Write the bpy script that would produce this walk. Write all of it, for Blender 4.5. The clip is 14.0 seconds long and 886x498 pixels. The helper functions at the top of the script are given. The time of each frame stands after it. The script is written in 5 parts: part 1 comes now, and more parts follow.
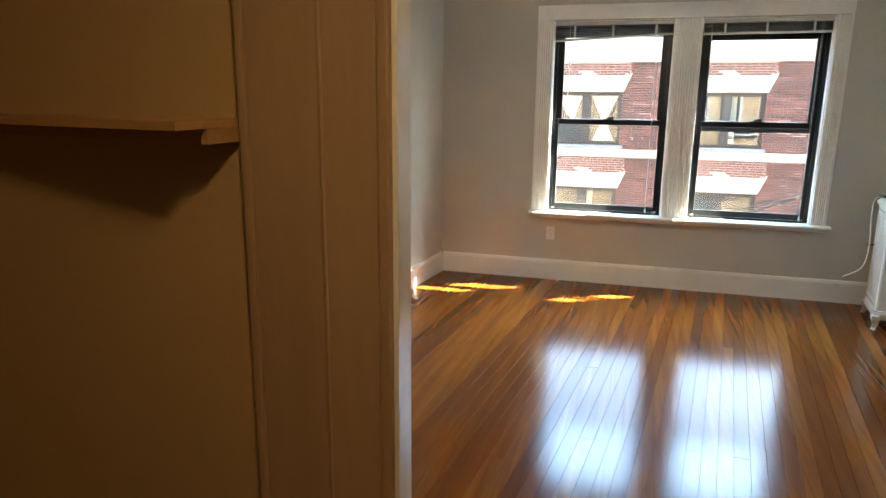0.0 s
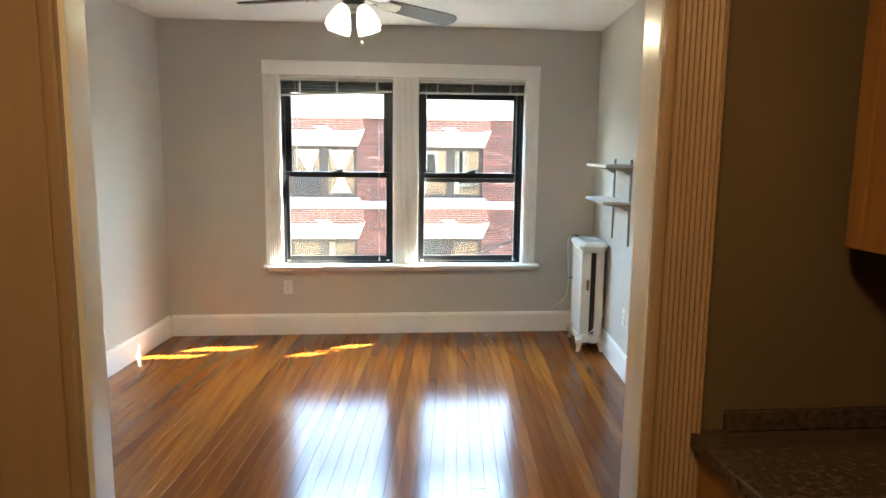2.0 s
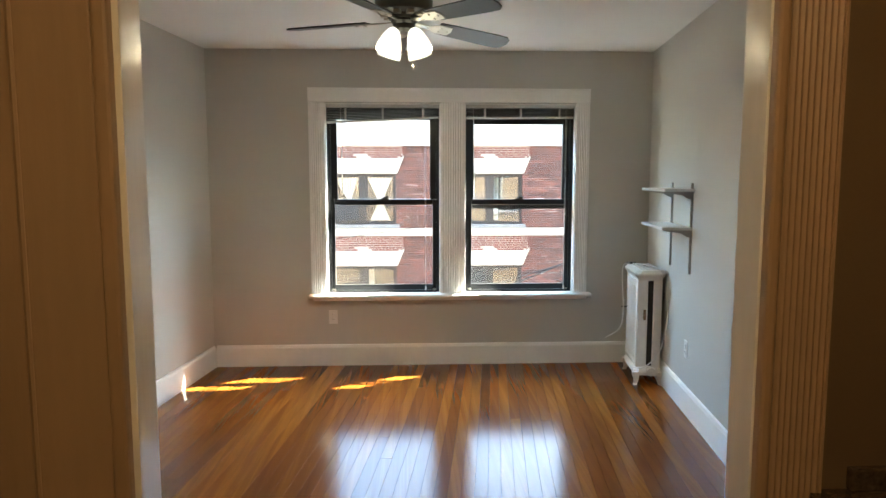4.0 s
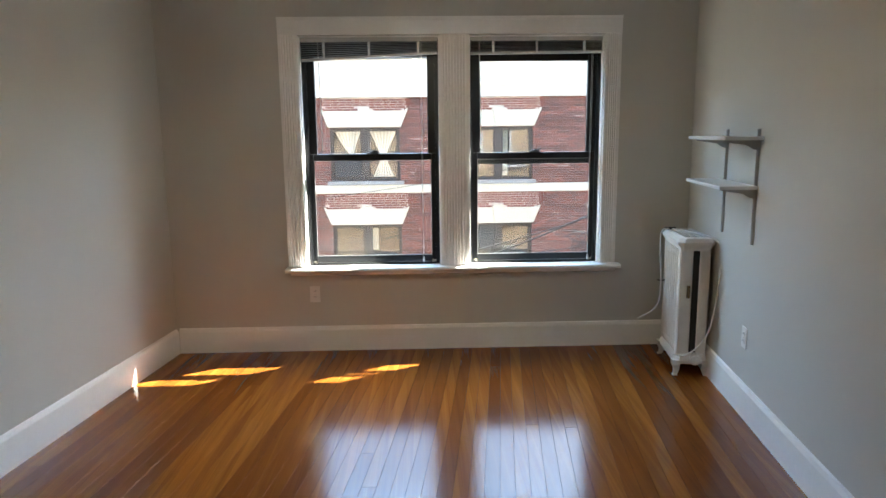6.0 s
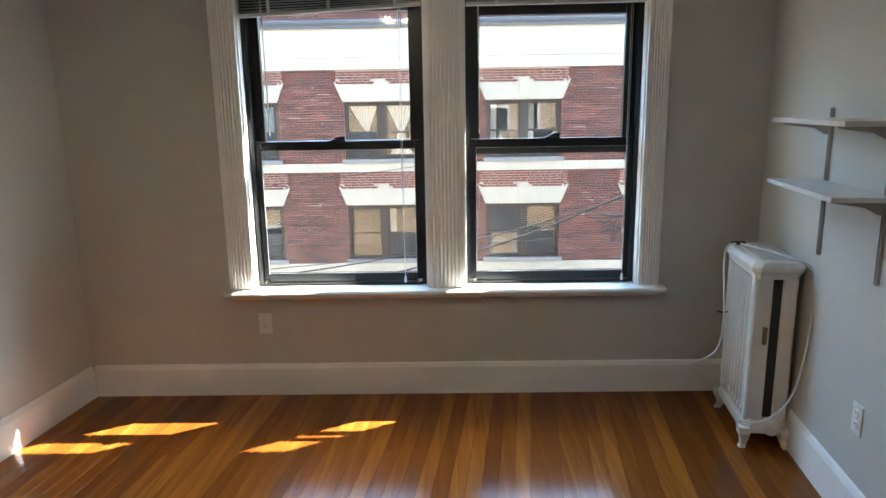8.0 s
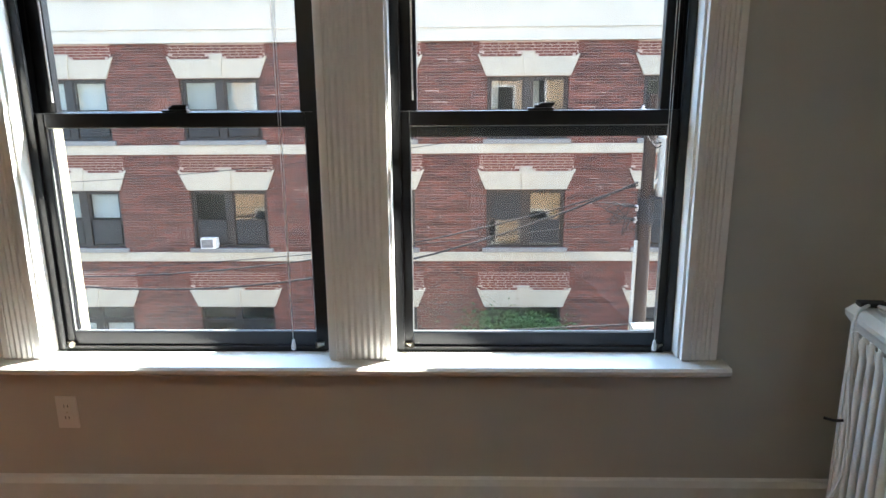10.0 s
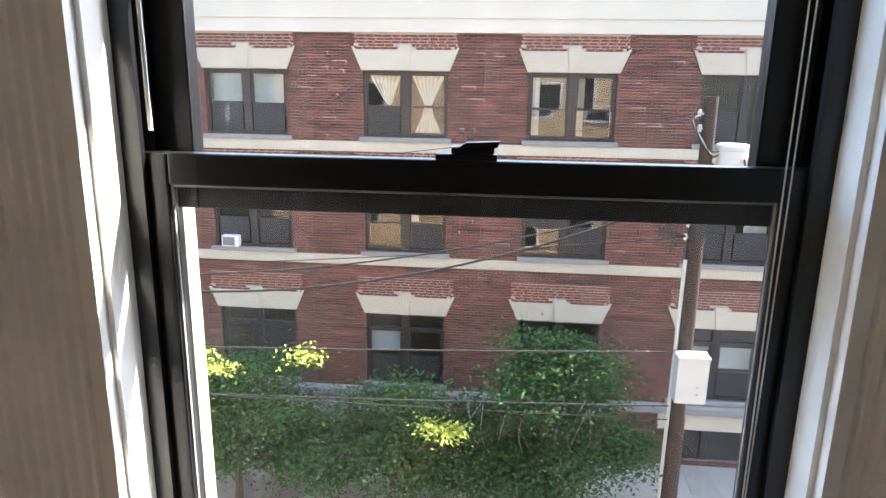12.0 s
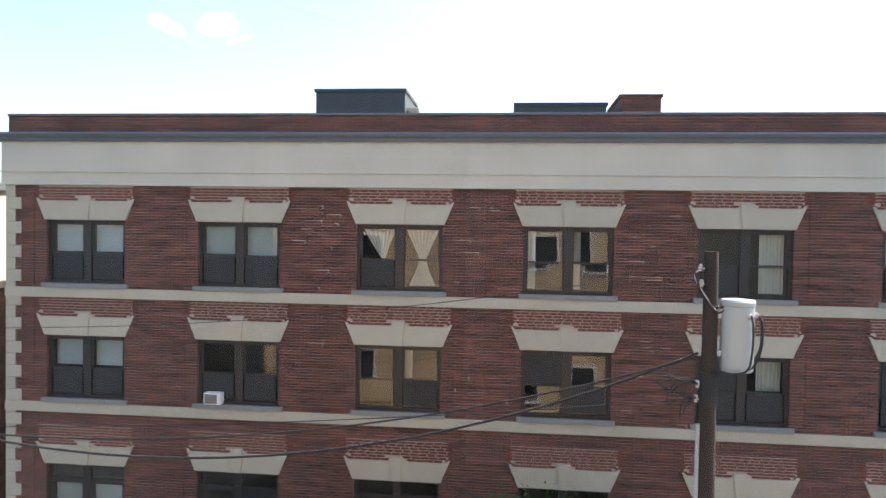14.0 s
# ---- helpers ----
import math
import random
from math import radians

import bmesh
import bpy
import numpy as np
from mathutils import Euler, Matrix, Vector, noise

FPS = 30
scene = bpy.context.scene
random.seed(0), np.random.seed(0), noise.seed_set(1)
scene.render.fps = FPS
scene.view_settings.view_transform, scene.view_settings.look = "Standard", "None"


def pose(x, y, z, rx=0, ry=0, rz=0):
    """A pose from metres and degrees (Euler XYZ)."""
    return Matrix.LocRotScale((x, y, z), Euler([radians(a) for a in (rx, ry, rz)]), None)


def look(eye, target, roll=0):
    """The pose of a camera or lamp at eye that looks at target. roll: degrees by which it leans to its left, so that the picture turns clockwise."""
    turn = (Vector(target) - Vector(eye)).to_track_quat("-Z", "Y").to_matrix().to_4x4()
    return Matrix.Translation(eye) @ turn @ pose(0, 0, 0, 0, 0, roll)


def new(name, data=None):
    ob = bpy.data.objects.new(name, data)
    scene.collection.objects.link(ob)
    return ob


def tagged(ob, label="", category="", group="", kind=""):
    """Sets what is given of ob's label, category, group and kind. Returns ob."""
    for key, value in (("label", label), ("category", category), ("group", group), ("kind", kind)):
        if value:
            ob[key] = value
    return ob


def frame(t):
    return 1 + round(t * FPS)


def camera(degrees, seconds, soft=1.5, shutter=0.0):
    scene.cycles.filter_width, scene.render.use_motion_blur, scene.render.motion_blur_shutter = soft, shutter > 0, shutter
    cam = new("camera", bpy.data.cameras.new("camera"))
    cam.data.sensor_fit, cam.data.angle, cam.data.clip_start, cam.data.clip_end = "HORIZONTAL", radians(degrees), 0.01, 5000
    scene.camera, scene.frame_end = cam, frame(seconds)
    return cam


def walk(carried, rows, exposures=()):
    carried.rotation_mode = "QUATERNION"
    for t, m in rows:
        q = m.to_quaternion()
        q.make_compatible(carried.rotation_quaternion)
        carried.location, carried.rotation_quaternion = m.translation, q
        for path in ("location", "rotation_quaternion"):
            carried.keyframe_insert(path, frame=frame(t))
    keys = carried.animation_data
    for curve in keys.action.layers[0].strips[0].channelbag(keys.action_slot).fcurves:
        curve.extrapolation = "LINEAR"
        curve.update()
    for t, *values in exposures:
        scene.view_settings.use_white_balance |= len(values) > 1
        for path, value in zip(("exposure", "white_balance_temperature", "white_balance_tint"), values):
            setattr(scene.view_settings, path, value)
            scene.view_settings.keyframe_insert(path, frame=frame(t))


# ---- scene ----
cam = camera(67.2, 14.0)
SKY, SUN, LAMP, BULB, KITCHEN, SKY_FILL = 0.15, 5.0, 0.11, 0.48, 0.03, 200.0   # strengths of sky, sun, lit shades, bulbs, kitchen lamp, added lamp outside the windows
PATH = [
    (0, (1.672, -5.756, 1.575), (1.132, -3.883, 1.127), 0.5),
    (0.5, (1.673, -5.676, 1.56), (1.548, -3.727, 1.122), 0.8),
    (1, (1.727, -5.644, 1.556), (1.925, -3.7, 1.147), 0.8),
    (1.5, (1.766, -5.679, 1.596), (2.067, -3.745, 1.196), 0.6),
    (2, (1.75, -5.699, 1.567), (1.945, -3.729, 1.281), 0.7),
    (2.5, (1.714, -5.672, 1.591), (1.805, -3.682, 1.418), 0.2),
    (3, (1.701, -5.642, 1.641), (1.754, -3.648, 1.501), 0.1),
    (3.5, (1.668, -5.622, 1.591), (1.756, -3.631, 1.424), -0.0),
    (6, (1.761, -4.642, 1.528), (1.82, -2.672, 1.187), -0.6),
    (6.5, (1.856, -4.374, 1.545), (1.875, -2.408, 1.178), -0.3),
    (7, (1.884, -4.124, 1.523), (1.83, -2.166, 1.117), -0.0),
    (7.5, (1.87, -3.845, 1.535), (1.835, -1.882, 1.152), -0.2),
    (8, (2.019, -3.489, 1.562), (1.991, -1.533, 1.145), -0.9),
    (8.5, (2.172, -3.143, 1.575), (2.078, -1.2, 1.112), -1.0),
    (9, (2.136, -2.776, 1.502), (2.099, -0.826, 1.06), -0.4),
    (11.3, (2.627, -1.188, 1.456), (2.473, 0.737, 0.936), 0.2),
    (11.5, (2.641, -1.086, 1.460), (2.456, 0.837, 0.939), 0.68),
    (12, (2.607, -0.791, 1.492), (2.425, 1.140, 1.005), 0.88),
    (12.5, (2.613, -0.553, 1.515), (2.472, 1.395, 1.083), -0.30),
    (13, (2.645, -0.376, 1.567), (2.479, 1.584, 1.209), -0.61),
    (13.5, (2.624, -0.276, 1.586), (2.449, 1.694, 1.292), 0.32),
    (14, (2.690, -0.165, 1.548), (2.494, 1.825, 1.500), 0.89),
]
EXPOSURES = [(0, 4.15, 6300, 0), (0.5, 3.5, 6250, 0), (1.0, 3.95, 6300, 0), (1.5, 4.5, 6300, 0), (2.0, 4.5, 6300, 0), (2.5, 3.95, 6300, 0), (3.5, 4.05, 6250, 0), (6, 3.58, 6080, 4), (9, 3.25, 6000, 4), (11.5, 2.85, 6300, 10), (12.5, 2.9, 6450, 12), (13.5, 2.52, 6450, 11), (14, 1.65, 6500, 10)]
walk(cam, [(t, look(eye, target, roll)) for t, eye, target, roll in PATH], EXPOSURES)

# ---- world, sun and exposure ----
world = bpy.data.worlds.new("world")
scene.world = world
world.use_nodes = True
SUN_X, SUN_Y, SUN_Z = 0.77, 0.45, 1.0          # way towards the sun
SUN_EL = math.atan2(SUN_Z, math.hypot(SUN_X, SUN_Y))
wn = world.node_tree.nodes
sky = wn.new("ShaderNodeTexSky")
sky.sky_type = "NISHITA"
sky.sun_disc = False
sky.sun_elevation = SUN_EL
sky.sun_rotation = math.atan2(SUN_X, SUN_Y)
sky.air_density, sky.dust_density = 1.0, 2.5
wn["Background"].inputs[1].default_value = SKY
world.node_tree.links.new(sky.outputs[0], wn["Background"].inputs[0])
sun = new("sun", bpy.data.lights.new("sun", "SUN"))
sun.data.energy, sun.data.angle, sun.data.color = SUN, radians(0.5), (1.0, 0.93, 0.82)
# area lamp added outside, above the street, to boost sky light through the windows
sky_fill = new("sky_fill_lamp", bpy.data.lights.new("sky_fill_lamp", "AREA"))
sky_fill.data.shape, sky_fill.data.size, sky_fill.data.size_y = "RECTANGLE", 20.0, 3.2
sky_fill.data.energy, sky_fill.data.color = SKY_FILL, (0.42, 0.66, 1.0)
sky_fill.matrix_world = look((1.85, 3.4, 4.9), (1.85, -1.8, 0.9))
sun.matrix_world = look((SUN_X * 40, SUN_Y * 40, SUN_Z * 40), (0, 0, 0))


# ---- materials ----
def mat(name, col, rough=0.5, metal=0.0, vary=0.12, scale=4.0, fine=60.0, bump=0.08, stretch=(1, 1, 1), coat=0.0, rand=0.0, spec=0.5):
    """Paint, metal or stone: colour varied at two scales, uneven gloss and fine relief."""
    m = bpy.data.materials.new(name)
    m.use_nodes = True
    n, l = m.node_tree.nodes, m.node_tree.links
    b = n["Principled BSDF"]
    b.inputs["Metallic"].default_value, b.inputs["Coat Weight"].default_value = metal, coat
    b.inputs["Specular IOR Level"].default_value = spec
    tc, mp = n.new("ShaderNodeTexCoord"), n.new("ShaderNodeMapping")
    mp.inputs["Scale"].default_value = stretch
    l.new(tc.outputs["Object"], mp.inputs[0])
    big, small = n.new("ShaderNodeTexNoise"), n.new("ShaderNodeTexNoise")
    big.inputs["Scale"].default_value, big.inputs["Detail"].default_value = scale, 4
    small.inputs["Scale"].default_value, small.inputs["Detail"].default_value = fine, 5
    for t in (big, small):
        l.new(mp.outputs[0], t.inputs["Vector"])
    add = n.new("ShaderNodeMath")
    add.operation = "MULTIPLY_ADD"
    add.inputs[1].default_value, add.inputs[2].default_value = 0.35, 0.0
    l.new(small.outputs[0], add.inputs[0])
    mixv = n.new("ShaderNodeMath")
    mixv.operation = "MULTIPLY_ADD"
    mixv.inputs[1].default_value = 0.65
    l.new(big.outputs[0], mixv.inputs[0])
    l.new(add.outputs[0], mixv.inputs[2])
    ramp = n.new("ShaderNodeValToRGB")
    e = ramp.color_ramp.elements
    e[0].position, e[1].position = 0.3, 0.7
    e[0].color = (*[max(0.0, c * (1 - vary)) for c in col], 1)
    e[1].color = (*[min(1.0, c * (1 + vary)) for c in col], 1)
    l.new(mixv.outputs[0], ramp.inputs[0])
    out = ramp.outputs[0]
    if rand:
        oi, hsv = n.new("ShaderNodeObjectInfo"), n.new("ShaderNodeHueSaturation")
        mr = n.new("ShaderNodeMapRange")
        mr.inputs[3].default_value, mr.inputs[4].default_value = 1 - rand, 1 + rand
        l.new(oi.outputs["Random"], mr.inputs[0])
        l.new(mr.outputs[0], hsv.inputs["Value"])
        l.new(out, hsv.inputs["Color"])
        out = hsv.outputs[0]
    l.new(out, b.inputs["Base Color"])
    rr = n.new("ShaderNodeMapRange")
    rr.inputs[3].default_value, rr.inputs[4].default_value = max(0.02, rough * 0.85), min(1, rough * 1.15)
    l.new(big.outputs[0], rr.inputs[0])
    l.new(rr.outputs[0], b.inputs["Roughness"])
    if bump:
        bp = n.new("ShaderNodeBump")
        bp.inputs["Strength"].default_value, bp.inputs["Distance"].default_value = bump, 0.01
        l.new(small.outputs[0], bp.inputs["Height"])
        l.new(bp.outputs[0], b.inputs["Normal"])
    return m


def glass(name, tint=(1, 1, 1), base=0.04, dust=0.0):
    """Window glass: clear, with reflections that grow towards grazing angles."""
    m = bpy.data.materials.new(name)
    m.use_nodes = True
    n, l = m.node_tree.nodes, m.node_tree.links
    n.remove(n["Principled BSDF"])
    tr, gl, mx, lw, pw, ma = (n.new("ShaderNode" + k) for k in ("BsdfTransparent", "BsdfGlossy", "MixShader", "LayerWeight", "Math", "Math"))
    tr.inputs[0].default_value = (*tint, 1)
    gl.inputs["Roughness"].default_value = 0.01
    lw.inputs[0].default_value = 0.5
    pw.operation, pw.inputs[1].default_value = "POWER", 5.0
    ma.operation, ma.inputs[1].default_value, ma.inputs[2].default_value = "MULTIPLY_ADD", 0.8, base
    l.new(lw.outputs["Facing"], pw.inputs[0])
    l.new(pw.outputs[0], ma.inputs[0])
    l.new(ma.outputs[0], mx.inputs[0])
    l.new(tr.outputs[0], mx.inputs[1])
    l.new(gl.outputs[0], mx.inputs[2])
    if dust:
        df, m2, nz, mr = (n.new("ShaderNode" + k) for k in ("BsdfDiffuse", "MixShader", "TexNoise", "MapRange"))
        df.inputs[0].default_value = (0.8, 0.8, 0.76, 1)
        nz.inputs["Scale"].default_value, nz.inputs["Detail"].default_value = 5.0, 6
        mr.inputs[1].default_value, mr.inputs[2].default_value, mr.inputs[3].default_value, mr.inputs[4].default_value = 0.35, 0.75, dust * 0.3, dust * 1.6
        l.new(nz.outputs[0], mr.inputs[0])
        l.new(mr.outputs[0], m2.inputs[0])
        l.new(mx.outputs[0], m2.inputs[1])
        l.new(df.outputs[0], m2.inputs[2])
        mx = m2
    l.new(mx.outputs[0], n["Material Output"].inputs[0])
    return m


def glow(name, col, strength):
    m = bpy.data.materials.new(name)
    m.use_nodes = True
    b = m.node_tree.nodes["Principled BSDF"]
    b.inputs["Base Color"].default_value = (0.85, 0.82, 0.75, 1)
    b.inputs["Roughness"].default_value = 0.25
    b.inputs["Emission Color"].default_value = (*col, 1)
    b.inputs["Emission Strength"].default_value = strength
    return m


def wood(name, dark, mid, light, rough=0.2, coat=0.0, ring=9.0, along="Y", rand=True, bump=0.05, tone=0.5, streak=0.55, base=-0.05, stretch=0.55, warp=0.6, spec=0.5):
    """Timber: each board its own tone, streaked along the grain."""
    m = bpy.data.materials.new(name)
    m.use_nodes = True
    n, l = m.node_tree.nodes, m.node_tree.links
    b = n["Principled BSDF"]
    b.inputs["Coat Weight"].default_value, b.inputs["Coat Roughness"].default_value = coat, 0.08
    b.inputs["Specular IOR Level"].default_value = spec
    tc, mp, oi = n.new("ShaderNodeTexCoord"), n.new("ShaderNodeMapping"), n.new("ShaderNodeObjectInfo")
    s = {"X": (stretch, 9, 9), "Y": (9, stretch, 9), "Z": (9, 9, stretch)}[along]
    mp.inputs["Scale"].default_value = s
    comb, mul = n.new("ShaderNodeCombineXYZ"), n.new("ShaderNodeMath")
    mul.operation, mul.inputs[1].default_value = "MULTIPLY", 37.0
    l.new(oi.outputs["Random"], mul.inputs[0])
    for i in range(3):
        l.new(mul.outputs[0], comb.inputs[i])
    l.new(tc.outputs["Object"], mp.inputs[0])
    if rand:
        l.new(comb.outputs[0], mp.inputs["Location"])
    a, c = n.new("ShaderNodeTexNoise"), n.new("ShaderNodeTexNoise")
    a.inputs["Scale"].default_value, a.inputs["Detail"].default_value, a.inputs["Distortion"].default_value = ring * 0.45, 6, warp
    c.inputs["Scale"].default_value, c.inputs["Detail"].default_value = ring * 5, 4
    for t in (a, c):
        l.new(mp.outputs[0], t.inputs["Vector"])
    f = n.new("ShaderNodeMath")
    f.operation, f.inputs[1].default_value = "MULTIPLY_ADD", streak
    l.new(a.outputs[0], f.inputs[0])
    g = n.new("ShaderNodeMath")
    g.operation, g.inputs[1].default_value, g.inputs[2].default_value = "MULTIPLY_ADD", 0.3, base
    l.new(c.outputs[0], g.inputs[0])
    h = n.new("ShaderNodeMath")
    h.operation, h.inputs[1].default_value = "MULTIPLY_ADD", tone if rand else 0.1
    l.new(oi.outputs["Random"], h.inputs[0])
    l.new(g.outputs[0], h.inputs[2])
    l.new(h.outputs[0], f.inputs[2])
    ramp = n.new("ShaderNodeValToRGB")
    e = ramp.color_ramp.elements
    e[0].position, e[0].color = (0.22, (*dark, 1))
    e[1].position, e[1].color = (0.95, (*light, 1))
    k = e.new(0.55)
    k.color = (*mid, 1)
    l.new(f.outputs[0], ramp.inputs[0])
    l.new(ramp.outputs[0], b.inputs["Base Color"])
    rr = n.new("ShaderNodeMapRange")
    rr.inputs[3].default_value, rr.inputs[4].default_value = rough * 0.75, rough * 1.3
    l.new(a.outputs[0], rr.inputs[0])
    l.new(rr.outputs[0], b.inputs["Roughness"])
    bp = n.new("ShaderNodeBump")
    bp.inputs["Strength"].default_value, bp.inputs["Distance"].default_value = bump, 0.003
    l.new(c.outputs[0], bp.inputs["Height"])
    l.new(bp.outputs[0], b.inputs["Normal"])
    return m


def brickwork(name, c1, c2, mortar, joint=0.012, contrast=1.0):
    """Brick courses laid along x (or y) and z."""
    m = bpy.data.materials.new(name)
    m.use_nodes = True
    n, l = m.node_tree.nodes, m.node_tree.links
    b = n["Principled BSDF"]
    b.inputs["Roughness"].default_value = 0.9
    tc, sp, cb, ad = n.new("ShaderNodeTexCoord"), n.new("ShaderNodeSeparateXYZ"), n.new("ShaderNodeCombineXYZ"), n.new("ShaderNodeMath")
    l.new(tc.outputs["Object"], sp.inputs[0])
    l.new(sp.outputs[0], ad.inputs[0])
    l.new(sp.outputs[1], ad.inputs[1])
    l.new(ad.outputs[0], cb.inputs[0])
    l.new(sp.outputs[2], cb.inputs[1])
    br = n.new("ShaderNodeTexBrick")
    br.inputs["Color1"].default_value, br.inputs["Color2"].default_value, br.inputs["Mortar"].default_value = (*c1, 1), (*c2, 1), (*mortar, 1)
    br.inputs["Scale"].default_value, br.inputs["Mortar Size"].default_value = 1.0, joint * 0.5
    br.inputs["Mortar Smooth"].default_value, br.inputs["Brick Width"].default_value, br.inputs["Row Height"].default_value = 0.15, 0.215, 0.072
    l.new(cb.outputs[0], br.inputs["Vector"])
    nz, hs, mr = n.new("ShaderNodeTexNoise"), n.new("ShaderNodeHueSaturation"), n.new("ShaderNodeMapRange")
    nz.inputs["Scale"].default_value, nz.inputs["Detail"].default_value = 1.3, 6
    mp = n.new("ShaderNodeMapping")
    mp.inputs["Scale"].default_value = (0.6, 0.6, 5.0)
    l.new(tc.outputs["Object"], mp.inputs[0])
    l.new(mp.outputs[0], nz.inputs["Vector"])
    mr.inputs[1].default_value, mr.inputs[2].default_value = 0.3, 0.7
    mr.inputs[3].default_value, mr.inputs[4].default_value = 1 - 0.42 * contrast, 1 + 0.36 * contrast
    l.new(nz.outputs[0], mr.inputs[0])
    l.new(mr.outputs[0], hs.inputs["Value"])
    l.new(br.outputs[0], hs.inputs["Color"])
    l.new(hs.outputs[0], b.inputs["Base Color"])
    bp = n.new("ShaderNodeBump")
    bp.inputs["Strength"].default_value, bp.inputs["Distance"].default_value = 0.5, 0.01
    bp.invert = True
    l.new(br.outputs["Fac"], bp.inputs["Height"])
    l.new(bp.outputs[0], b.inputs["Normal"])
    return m


